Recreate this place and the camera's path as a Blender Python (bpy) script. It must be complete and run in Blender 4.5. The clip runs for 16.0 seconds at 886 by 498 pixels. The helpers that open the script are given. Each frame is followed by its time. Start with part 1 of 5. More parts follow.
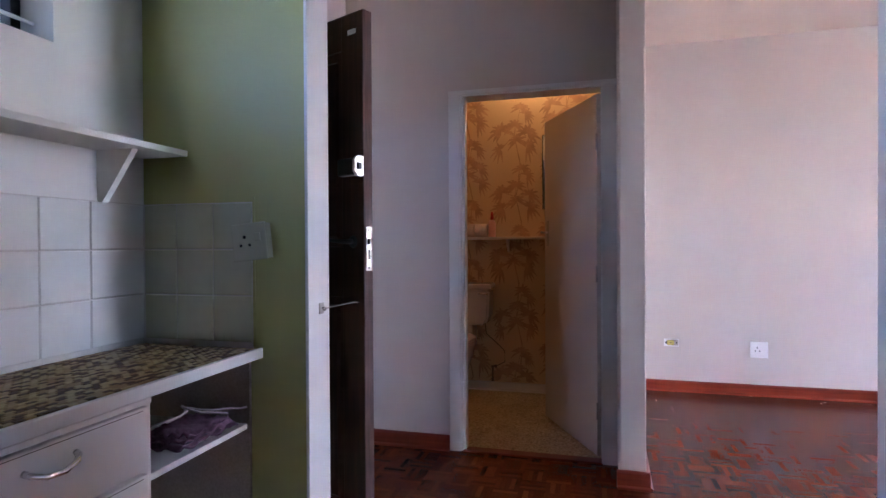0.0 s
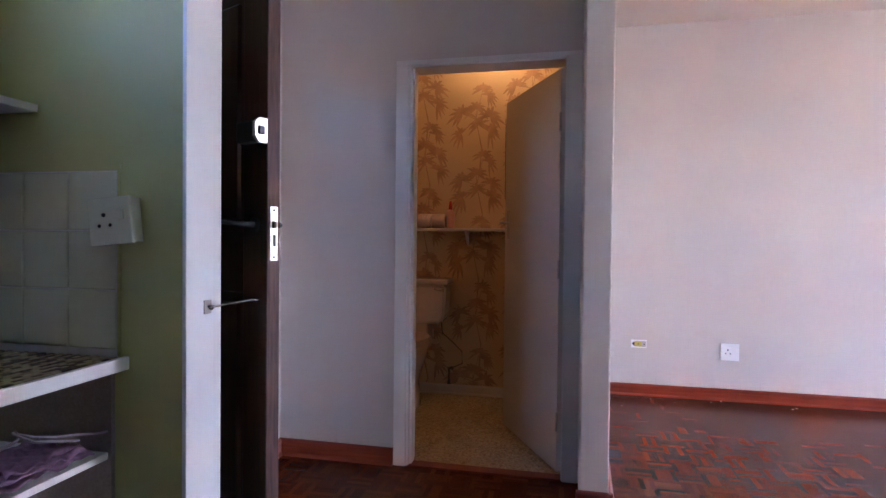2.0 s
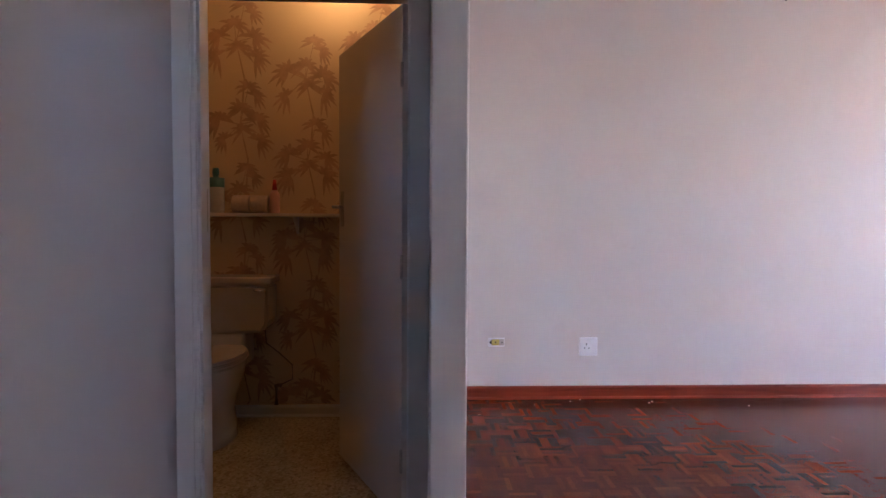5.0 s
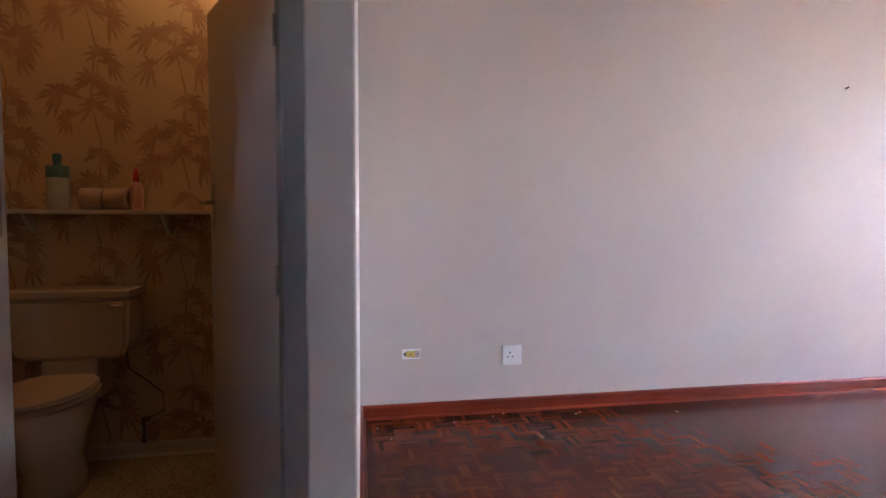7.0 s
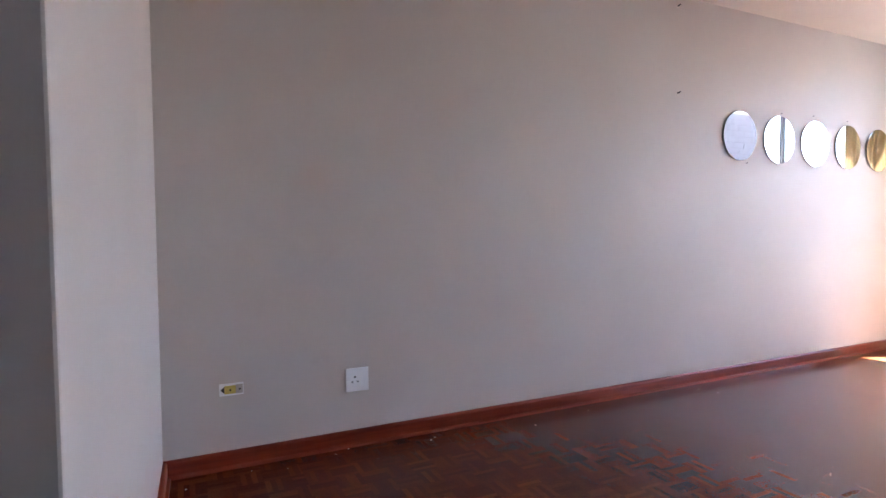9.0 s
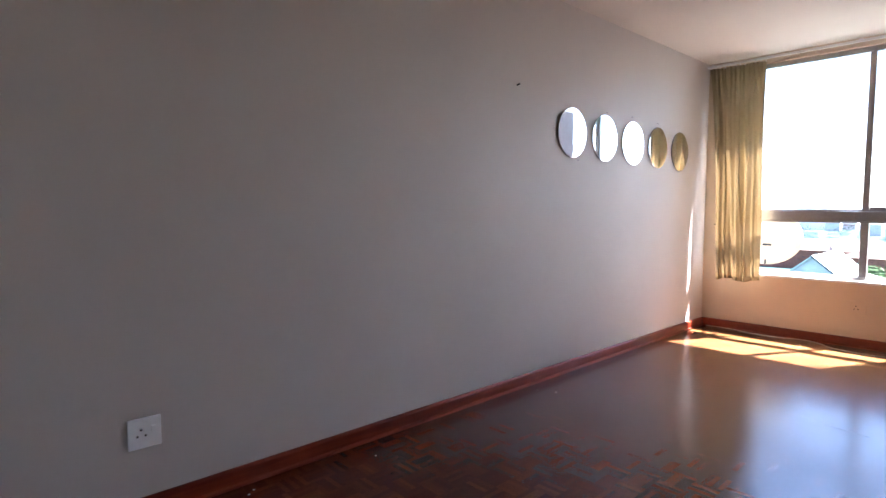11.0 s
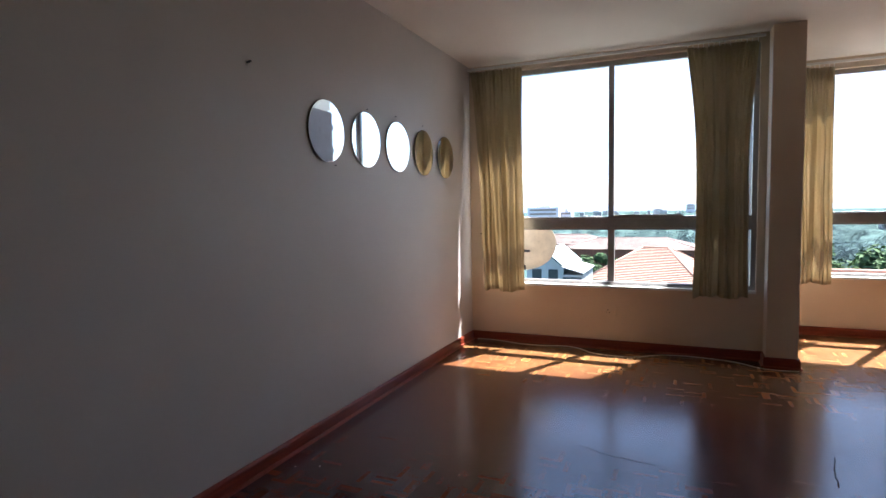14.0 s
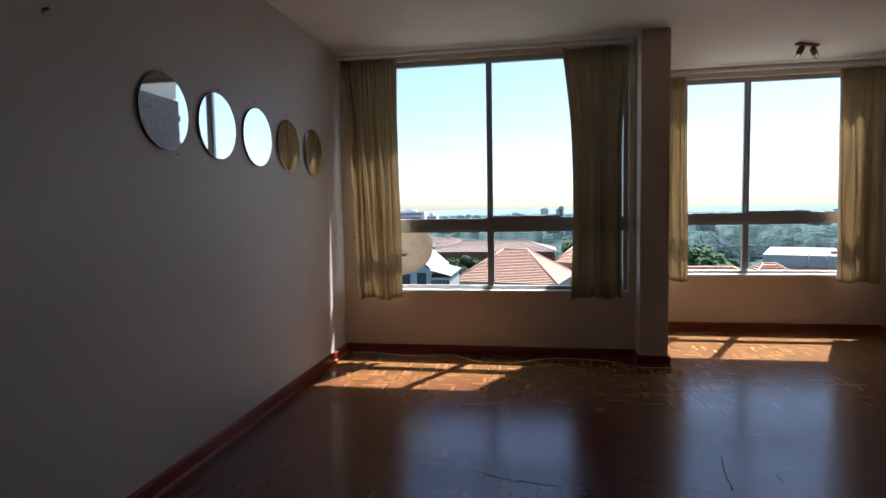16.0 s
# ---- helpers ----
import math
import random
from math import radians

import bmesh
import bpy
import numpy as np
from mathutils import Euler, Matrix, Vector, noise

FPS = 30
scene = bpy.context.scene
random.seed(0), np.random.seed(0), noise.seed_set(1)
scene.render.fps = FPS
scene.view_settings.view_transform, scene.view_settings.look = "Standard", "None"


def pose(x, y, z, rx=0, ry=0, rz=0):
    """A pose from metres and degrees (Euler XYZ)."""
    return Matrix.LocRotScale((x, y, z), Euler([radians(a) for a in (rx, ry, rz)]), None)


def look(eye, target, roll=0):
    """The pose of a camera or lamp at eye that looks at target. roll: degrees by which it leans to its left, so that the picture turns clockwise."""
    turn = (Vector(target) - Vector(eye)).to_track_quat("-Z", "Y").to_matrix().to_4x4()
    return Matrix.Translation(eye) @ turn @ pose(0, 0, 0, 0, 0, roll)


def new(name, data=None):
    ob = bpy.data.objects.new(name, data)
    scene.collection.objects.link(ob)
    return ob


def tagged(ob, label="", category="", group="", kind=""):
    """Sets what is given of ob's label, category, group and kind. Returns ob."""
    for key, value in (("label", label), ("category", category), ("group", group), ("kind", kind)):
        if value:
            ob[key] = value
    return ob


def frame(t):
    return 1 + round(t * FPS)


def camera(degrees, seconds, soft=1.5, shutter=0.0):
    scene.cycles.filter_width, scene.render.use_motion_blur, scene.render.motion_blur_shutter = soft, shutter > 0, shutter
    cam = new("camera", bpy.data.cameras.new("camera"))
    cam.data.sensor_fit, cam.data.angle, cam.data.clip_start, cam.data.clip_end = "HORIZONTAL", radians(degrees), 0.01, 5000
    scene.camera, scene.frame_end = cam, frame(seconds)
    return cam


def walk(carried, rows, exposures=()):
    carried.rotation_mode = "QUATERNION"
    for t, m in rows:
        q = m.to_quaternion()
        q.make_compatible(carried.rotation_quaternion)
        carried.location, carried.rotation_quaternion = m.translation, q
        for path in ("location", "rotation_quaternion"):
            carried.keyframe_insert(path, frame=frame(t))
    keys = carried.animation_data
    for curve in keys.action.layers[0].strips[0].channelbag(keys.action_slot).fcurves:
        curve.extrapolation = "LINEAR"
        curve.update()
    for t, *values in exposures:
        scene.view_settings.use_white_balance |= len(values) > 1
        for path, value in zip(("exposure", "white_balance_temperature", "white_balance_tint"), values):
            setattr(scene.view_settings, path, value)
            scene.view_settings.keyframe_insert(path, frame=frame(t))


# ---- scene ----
cam = camera(77.2, 16.0)
PATH = [
    (0, (0.287, 0.393, 1.179), (-0.228, 2.325, 1.162), -0.3),
    (0.5, (0.334, 0.483, 1.182), (-0.179, 2.416, 1.165), 0.1),
    (1, (0.362, 0.557, 1.17), (-0.142, 2.493, 1.155), 0.3),
    (1.5, (0.356, 0.637, 1.151), (-0.123, 2.579, 1.128), 0.3),
    (2, (0.335, 0.763, 1.154), (-0.086, 2.718, 1.119), 0.6),
    (2.5, (0.306, 0.884, 1.148), (0.01, 2.862, 1.112), 0.5),
    (3, (0.312, 0.982, 1.141), (0.1, 2.97, 1.097), 0.3),
    (3.5, (0.342, 1.093, 1.143), (0.177, 3.085, 1.089), 0.3),
    (4, (0.366, 1.223, 1.146), (0.283, 3.221, 1.087), 0.3),
    (6.5, (0.459, 1.728, 1.197), (0.746, 3.704, 1.082), 0.3),
    (7, (0.51, 1.852, 1.187), (0.862, 3.818, 1.085), 0.1),
    (7.5, (0.558, 1.942, 1.187), (0.982, 3.893, 1.084), -0.0),
    (8, (0.654, 2.006, 1.158), (1.149, 3.942, 1.074), -0.2),
    (8.5, (0.664, 2.158, 1.184), (1.335, 4.039, 1.086), -0.0),
    (9, (0.694, 2.287, 1.176), (1.552, 4.092, 1.089), -0.4),
    (9.5, (0.67, 2.417, 1.18), (1.702, 4.127, 1.082), -0.3),
    (12, (1.192, 2.819, 1.304), (2.731, 4.088, 1.163), -0.4),
    (12.5, (1.304, 2.882, 1.273), (2.941, 4.025, 1.146), -0.7),
    (13, (1.416, 2.967, 1.296), (3.128, 3.994, 1.159), -0.8),
    (13.5, (1.529, 3.032, 1.311), (3.298, 3.954, 1.179), -0.9),
    (14, (1.68, 3.152, 1.349), (3.512, 3.94, 1.205), -1.0),
    (14.5, (1.758, 3.132, 1.323), (3.628, 3.828, 1.187), -1.0),
    (15, (1.88, 3.212, 1.33), (3.79, 3.788, 1.193), -0.9),
    (15.5, (2.0, 3.343, 1.343), (3.947, 3.78, 1.201), -1.0),
    (16, (2.051, 3.347, 1.324), (4.019, 3.68, 1.187), -1.0),
]
EXPOSURE = [(0, 6.44, 5350, 32), (2, 6.46, 5350, 32), (3.5, 6.12, 5300, 30), (7, 5.74, 5600, 28), (8.5, 5.2, 5600, 25), (9, 5.02, 5500, 22), (9.5, 4.86, 5550, 20), (12, 3.68, 5600, 18), (13, 3.2, 5700, 17), (14.5, 2.5, 5650, 14), (16, 1.84, 5650, 13)]
walk(cam, [(t, look(eye, target, roll)) for t, eye, target, roll in PATH], EXPOSURE)

# ---------------------------------------------------------------- plan (metres)
CEIL = 2.76
BACK = 5.14        # living room back wall
RET = 0.54         # face of the wall end beside the toilet door
PIL = 3.20         # front of that wall end
DOORW = 3.47       # hall wall with the toilet door
TBACK = 4.82       # toilet back wall
HALL = -1.13       # hall wall with the front door
GREEN = 1.965      # green kitchen wall
JAMB = -0.567      # its free end
KIT = -1.19        # kitchen side wall
W1 = 7.05          # inner face, first window wall
W2 = 8.32          # inner face, second window wall
PIER = 6.86        # front of the pier between the windows
SOUTH = -0.12
SILL, HEAD, HEAD_1 = 0.60, 2.655, 2.685

# ---------------------------------------------------------------- light
SUN_EL, SUN_AZ = radians(60.2), math.atan2(-0.52, 1.0)
world = bpy.data.worlds.new("sky")
scene.world = world
world.use_nodes = True
wn = world.node_tree.nodes
wsky = wn.new("ShaderNodeTexSky")
wsky.sky_type = "NISHITA"
wsky.sun_disc = False
wsky.sun_elevation = SUN_EL
wsky.sun_rotation = math.pi / 2 - SUN_AZ
wsky.dust_density = 1.0
wn["Background"].inputs["Strength"].default_value = 0.060
world.node_tree.links.new(wsky.outputs["Color"], wn["Background"].inputs["Color"])
sun_data = bpy.data.lights.new("sun", "SUN")
sun_data.energy, sun_data.angle, sun_data.color = 5.0, radians(0.53), (1.0, 0.95, 0.85)
sun = new("sun", sun_data)
sun_dir = Vector((math.cos(SUN_EL) * math.cos(SUN_AZ), math.cos(SUN_EL) * math.sin(SUN_AZ), math.sin(SUN_EL)))
sun.matrix_world = look((20 * sun_dir.x, 20 * sun_dir.y, 20 * sun_dir.z), (0, 0, 0))


# ---------------------------------------------------------------- materials
def material(name, build):
    m = bpy.data.materials.new(name)
    m.use_nodes = True
    nt = m.node_tree
    build(nt, nt.nodes["Principled BSDF"], lambda kind, **kw: node(nt, kind, **kw))
    return m


def node(nt, kind, **kw):
    n = nt.nodes.new("ShaderNode" + kind)
    for key, value in kw.items():
        n.inputs[key.replace("_", " ")].default_value = value
    return n


def coords(nt, scale=(1, 1, 1), world_space=True):
    g = nt.nodes.new("ShaderNodeNewGeometry") if world_space else nt.nodes.new("ShaderNodeTexCoord")
    mp = nt.nodes.new("ShaderNodeMapping")
    mp.inputs["Scale"].default_value = scale
    nt.links.new(g.outputs["Position" if world_space else "Object"], mp.inputs["Vector"])
    return mp.outputs["Vector"]


def noise_fac(nt, scale, detail=4.0, rough=0.55, stretch=(1, 1, 1), world_space=True):
    n = node(nt, "TexNoise", Scale=scale, Detail=detail, Roughness=rough)
    nt.links.new(coords(nt, stretch, world_space), n.inputs["Vector"])
    return n.outputs["Fac"]


def ramp(nt, fac, stops):
    r = nt.nodes.new("ShaderNodeValToRGB")
    els = r.color_ramp.elements
    while len(els) < len(stops):
        els.new(0.5)
    for e, (pos, col) in zip(els, stops):
        e.position, e.color = pos, (*col, 1)
    nt.links.new(fac, r.inputs["Fac"])
    return r.outputs["Color"]


def mixed(nt, a, b, fac, mode="MIX"):
    mx = nt.nodes.new("ShaderNodeMix")
    mx.data_type, mx.blend_type = "RGBA", mode
    for sock, value in ((mx.inputs[6], a), (mx.inputs[7], b), (mx.inputs[0], fac)):
        if isinstance(value, (int, float)):
            sock.default_value = value
        elif isinstance(value, tuple):
            sock.default_value = (*value, 1)
        else:
            nt.links.new(value, sock)
    return mx.outputs[2]


def bump(nt, bsdf, fac, strength=0.2, distance=0.002):
    b = node(nt, "Bump", Strength=strength, Distance=distance)
    nt.links.new(fac, b.inputs["Height"])
    nt.links.new(b.outputs["Normal"], bsdf.inputs["Normal"])


def paint(name, colour, rough=0.6, vary=0.06, grain=60, dirt=0.0):
    """Brushed or rolled paint: slow unevenness, roller grain, a little grime."""
    def build(nt, bsdf, _):
        slow, fine = noise_fac(nt, 1.3, 5), noise_fac(nt, grain, 3)
        dark = tuple(c * (1 - vary) for c in colour)
        light = tuple(min(0.95, c * (1 + vary * 0.5)) for c in colour)
        c = ramp(nt, slow, [(0.3, dark), (0.7, light)])
        if dirt:
            spots = ramp(nt, noise_fac(nt, 5.0, 8, 0.7), [(0.62, (0, 0, 0)), (0.78, (1, 1, 1))])
            c = mixed(nt, c, tuple(v * (1 - dirt) for v in colour), spots)
        nt.links.new(c, bsdf.inputs["Base Color"])
        bsdf.inputs["Roughness"].default_value = rough
        bump(nt, bsdf, fine, 0.25, 0.0012)
    return material(name, build)


def plain(name, colour, rough=0.5, metal=0.0, vary=0.08, scale=30, strength=0.1):
    def build(nt, bsdf, _):
        f = noise_fac(nt, scale, 5, 0.6)
        nt.links.new(ramp(nt, f, [(0.3, tuple(c * (1 - vary) for c in colour)), (0.7, tuple(min(1, c * (1 + vary)) for c in colour))]), bsdf.inputs["Base Color"])
        r = nt.nodes.new("ShaderNodeMapRange")
        r.inputs["To Min"].default_value, r.inputs["To Max"].default_value = rough * 0.85, min(1, rough * 1.15)
        nt.links.new(f, r.inputs["Value"])
        nt.links.new(r.outputs["Result"], bsdf.inputs["Roughness"])
        bsdf.inputs["Metallic"].default_value = metal
        bump(nt, bsdf, f, strength, 0.001)
    return material(name, build)


def wood(name, dark, light, rough, stretch=(40, 40, 3), island=False, coat=0.0, per_object=False, relief=0.12):
    def build(nt, bsdf, _):
        g = noise_fac(nt, 1.0, 6, 0.6, stretch)
        c = ramp(nt, g, [(0.3, dark), (0.7, light)])
        if island or per_object:
            info = nt.nodes.new("ShaderNodeObjectInfo" if per_object else "ShaderNodeNewGeometry")
            rnd = info.outputs["Random" if per_object else "Random Per Island"]
            tone = ramp(nt, rnd, [(0.0, (0.83, 0.81, 0.80)), (0.5, (0.96, 0.95, 0.94)), (0.86, (1.06, 1.06, 1.04)), (0.97, (1.38, 1.45, 1.3))])
            c = mixed(nt, c, tone, 1.0, "MULTIPLY")
        wear = ramp(nt, noise_fac(nt, 1.1, 7, 0.65), [(0.35, (0.8, 0.8, 0.82)), (0.7, (1.1, 1.08, 1.05))])
        c = mixed(nt, c, wear, 1.0, "MULTIPLY")
        nt.links.new(c, bsdf.inputs["Base Color"])
        rr = nt.nodes.new("ShaderNodeMapRange")
        rr.inputs["To Min"].default_value, rr.inputs["To Max"].default_value = rough, rough * 1.12
        nt.links.new(noise_fac(nt, 3.0, 6, 0.7), rr.inputs["Value"])
        nt.links.new(rr.outputs["Result"], bsdf.inputs["Roughness"])
        bsdf.inputs["Specular IOR Level"].default_value = 0.36
        if coat:
            bsdf.inputs["Coat Weight"].default_value = coat
            bsdf.inputs["Coat Roughness"].default_value = 0.12
        if relief:
            bump(nt, bsdf, g, relief, 0.001)
    return material(name, build)


M_WALL = paint("cream_wall_paint", (0.575, 0.525, 0.482), 0.5, 0.05, 90, 0.05)
# cream wall paint with the floor's warm sun bounce put into its colour
M_WALL_BOUNCE = paint("cream_wall_bounce_tint", (0.66, 0.54, 0.41), 0.5, 0.06, 90, 0.06)
M_HALL = paint("hall_wall_paint", (0.60, 0.54, 0.505), 0.55, 0.05, 90, 0.05)
# unseen alcove wall, darkened so less light bounces onto the back wall
M_SOUTH = paint("bounce_cut_paint", (0.25, 0.22, 0.19), 0.6, 0.05, 90, 0.05)
M_CEIL = paint("ceiling_paint", (0.66, 0.59, 0.51), 0.8, 0.04, 60)
M_GREEN = paint("green_wall_paint", (0.45, 0.43, 0.155), 0.5, 0.07, 70, 0.06)
M_WHITE = paint("white_gloss_paint", (0.76, 0.75, 0.73), 0.32, 0.05, 40, 0.12)
M_KITW = paint("kitchen_white_paint", (0.76, 0.74, 0.69), 0.45, 0.04, 60)
M_UNIT = paint("cabinet_paint", (0.72, 0.68, 0.64), 0.35, 0.05, 30, 0.1)
M_SKIRT = wood("red_stained_skirting", (0.15, 0.020, 0.008), (0.25, 0.042, 0.015), 0.30, (3, 3, 50), relief=0.03)


def parquet(name, per_object):
    """Red-stained, worn mosaic fingers, with the sunlit gold by the windows painted in and reflections made weaker
    towards the hall.
    """
    def build(nt, bsdf, _):
        grain = noise_fac(nt, 1.0, 6, 0.6, (90, 90, 90))
        stained = ramp(nt, grain, [(0.3, (0.070, 0.0140, 0.0058)), (0.7, (0.106, 0.0245, 0.0092))])
        # golden tone of sunlit wood, painted in by distance towards the windows
        bare = ramp(nt, grain, [(0.3, (0.155, 0.068, 0.024)), (0.7, (0.225, 0.110, 0.040))])
        info = nt.nodes.new("ShaderNodeObjectInfo" if per_object else "ShaderNodeNewGeometry")
        rnd = info.outputs["Random" if per_object else "Random Per Island"]
        tone = ramp(nt, rnd, [(0.0, (0.74, 0.71, 0.70)), (0.5, (0.96, 0.95, 0.94)), (0.85, (1.22, 1.25, 1.18)), (1.0, (1.50, 1.66, 1.44))])
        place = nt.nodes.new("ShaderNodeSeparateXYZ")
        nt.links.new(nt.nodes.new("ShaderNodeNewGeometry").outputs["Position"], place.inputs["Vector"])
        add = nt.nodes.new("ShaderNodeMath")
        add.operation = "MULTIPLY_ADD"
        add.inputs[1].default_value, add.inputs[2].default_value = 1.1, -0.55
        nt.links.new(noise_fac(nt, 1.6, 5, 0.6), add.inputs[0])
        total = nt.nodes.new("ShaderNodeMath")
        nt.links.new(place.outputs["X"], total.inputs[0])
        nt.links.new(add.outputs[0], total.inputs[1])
        edge = node(nt, "MapRange", From_Min=5.3, From_Max=6.7)
        nt.links.new(total.outputs[0], edge.inputs["Value"])
        c = mixed(nt, stained, bare, edge.outputs["Result"])
        c = mixed(nt, c, tone, 1.0, "MULTIPLY")
        wear = ramp(nt, noise_fac(nt, 1.1, 7, 0.65), [(0.35, (0.8, 0.8, 0.82)), (0.7, (1.1, 1.08, 1.05))])
        nt.links.new(mixed(nt, c, wear, 1.0, "MULTIPLY"), bsdf.inputs["Base Color"])
        rr = node(nt, "MapRange", From_Min=0.2, From_Max=0.8, To_Min=0.18, To_Max=0.25)
        nt.links.new(noise_fac(nt, 3.0, 6, 0.7), rr.inputs["Value"])
        nt.links.new(rr.outputs["Result"], bsdf.inputs["Roughness"])
        # specular rises with x: dims reflections near the hall, lifts them by the windows
        gloss_by_x = node(nt, "MapRange", From_Min=2.2, From_Max=4.6, To_Min=0.12, To_Max=0.64)
        nt.links.new(total.outputs[0], gloss_by_x.inputs["Value"])
        nt.links.new(gloss_by_x.outputs["Result"], bsdf.inputs["Specular IOR Level"])
    return material(name, build)


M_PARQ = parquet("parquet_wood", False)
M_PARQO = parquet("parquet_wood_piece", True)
M_SUB = plain("parquet_joint", (0.03, 0.015, 0.01), 0.8)
M_DOOR = wood("dark_door_wood", (0.032, 0.011, 0.008), (0.072, 0.026, 0.017), 0.3, (60, 60, 4), coat=0.25)
M_DEDGE = wood("worn_door_edge", (0.035, 0.014, 0.010), (0.11, 0.05, 0.04), 0.6, (120, 120, 8))
M_METAL = plain("nickel", (0.50, 0.47, 0.42), 0.38, 1.0, 0.15, 60)
M_CHROME = plain("chrome", (0.75, 0.75, 0.76), 0.12, 1.0, 0.05, 60)
M_DARK = plain("dark_iron", (0.05, 0.05, 0.055), 0.5, 0.6)
M_ALU = plain("aluminium_frame", (0.42, 0.40, 0.38), 0.4, 0.85, 0.08, 40)
M_PLAST = plain("white_plastic", (0.86, 0.86, 0.87), 0.3, 0, 0.03)
M_HOLE = plain("black_hole", (0.01, 0.01, 0.01), 0.7)
M_YELL = plain("yellowed_plastic", (0.55, 0.45, 0.10), 0.4)
M_PORC = plain("cream_porcelain", (0.66, 0.56, 0.46), 0.12, 0, 0.03, 10)
M_SEAT = plain("toilet_seat_plastic", (0.62, 0.50, 0.40), 0.2, 0, 0.03, 10)
M_TILE = plain("white_glazed_tile", (0.75, 0.74, 0.70), 0.12, 0, 0.03, 8, 0.03)
# white tile again, with the green wall's dimmer tint put into its colour
M_TILEG = plain("green_tinted_tile", (0.54, 0.54, 0.37), 0.15, 0, 0.04, 8, 0.03)
M_GROUT = plain("grout", (0.60, 0.57, 0.52), 0.9)
M_PAPER = paint("wallpaper", (0.67, 0.49, 0.28), 0.7, 0.06, 50)
M_PRINT = plain("wallpaper_print_ink", (0.49, 0.30, 0.18), 0.7, 0, 0.2, 14)
M_LINO = paint("speckled_vinyl", (0.40, 0.27, 0.15), 0.4, 0.25, 25, 0.3)


def build_terrazzo(nt, bsdf, _):
    # chips of stone in an ochre bed, waxed and stained
    cells = node(nt, "TexVoronoi", Scale=95.0)
    nt.links.new(coords(nt), cells.inputs["Vector"])
    chips = ramp(nt, cells.outputs["Color"], [(0.0, (0.22, 0.14, 0.07)), (0.35, (0.45, 0.33, 0.18)), (0.7, (0.56, 0.44, 0.26)), (1.0, (0.66, 0.56, 0.38))])
    stain = ramp(nt, noise_fac(nt, 4.0, 6, 0.65), [(0.35, (0.78, 0.74, 0.68)), (0.7, (1.05, 1.04, 1.02))])
    nt.links.new(mixed(nt, chips, stain, 1.0, "MULTIPLY"), bsdf.inputs["Base Color"])
    bsdf.inputs["Roughness"].default_value = 0.42
    bump(nt, bsdf, noise_fac(nt, 40, 3), 0.1, 0.001)


M_TERR = material("ochre_terrazzo", build_terrazzo)
M_TDOOR = paint("cream_door_paint", (0.68, 0.62, 0.55), 0.35, 0.04, 40, 0.08)
M_CABLE = plain("white_cable", (0.6, 0.56, 0.5), 0.5)
M_CORD = plain("pinkish_cord", (0.38, 0.30, 0.31), 0.8)
# brown board, darker than the cabinet paint, for under the worktop
M_BOARD = plain("brown_board", (0.36, 0.29, 0.235), 0.85, 0, 0.15, 120, 0.2)
M_PLUM = plain("plum_cloth", (0.20, 0.10, 0.15), 0.85, 0, 0.3, 80, 0.4)


def build_curtain(nt, bsdf, _):
    weave = noise_fac(nt, 1.0, 4, 0.6, (500, 500, 60))
    c = ramp(nt, weave, [(0.3, (0.46, 0.385, 0.265)), (0.7, (0.58, 0.495, 0.35))])
    stain = ramp(nt, noise_fac(nt, 2.0, 5, 0.6), [(0.4, (0.9, 0.88, 0.82)), (0.7, (1.05, 1.05, 1.05))])
    c = mixed(nt, c, stain, 1.0, "MULTIPLY")
    nt.links.new(c, bsdf.inputs["Base Color"])
    bsdf.inputs["Roughness"].default_value = 0.9
    bump(nt, bsdf, weave, 0.3, 0.001)
    tr = nt.nodes.new("ShaderNodeBsdfTranslucent")
    nt.links.new(c, tr.inputs["Color"])
    mx = nt.nodes.new("ShaderNodeMixShader")
    mx.inputs[0].default_value = 0.45
    nt.links.new(bsdf.outputs[0], mx.inputs[1])
    nt.links.new(tr.outputs[0], mx.inputs[2])
    nt.links.new(mx.outputs[0], nt.nodes["Material Output"].inputs["Surface"])


M_CURT = material("cream_curtain_cloth", build_curtain)


def build_mirror(nt, bsdf, _):
    smear = noise_fac(nt, 9.0, 6, 0.7)
    nt.links.new(ramp(nt, smear, [(0.3, (0.80, 0.82, 0.82)), (0.7, (0.88, 0.89, 0.89))]), bsdf.inputs["Base Color"])
    bsdf.inputs["Metallic"].default_value = 1.0
    r = nt.nodes.new("ShaderNodeMapRange")
    r.inputs["To Min"].default_value, r.inputs["To Max"].default_value = 0.0, 0.05
    nt.links.new(smear, r.inputs["Value"])
    nt.links.new(r.outputs["Result"], bsdf.inputs["Roughness"])


M_MIRR = material("mirror_glass", build_mirror)


def build_glass(nt, bsdf, _):
    bsdf.inputs["Base Color"].default_value = (0.97, 0.99, 0.98, 1)
    bsdf.inputs["Roughness"].default_value = 0.0
    bsdf.inputs["Transmission Weight"].default_value = 1.0
    bsdf.inputs["IOR"].default_value = 1.02


M_GLASS = material("window_glass", build_glass)


# ---------------------------------------------------------------- mesh helpers
def mesh_object(name, bm, mat, parent=None):
    me = bpy.data.meshes.new(name)
    bm.normal_update()
    bm.to_mesh(me)
    bm.free()
    for m in mat if isinstance(mat, (list, tuple)) else [mat]:
        me.materials.append(m)
    ob = new(name, me)
    if parent is not None:
        ob.parent = parent
    return ob


def part(name, bm, mat, parent, label=""):
    ob = mesh_object(name, bm, mat, parent)
    return tagged(ob, label) if label else ob


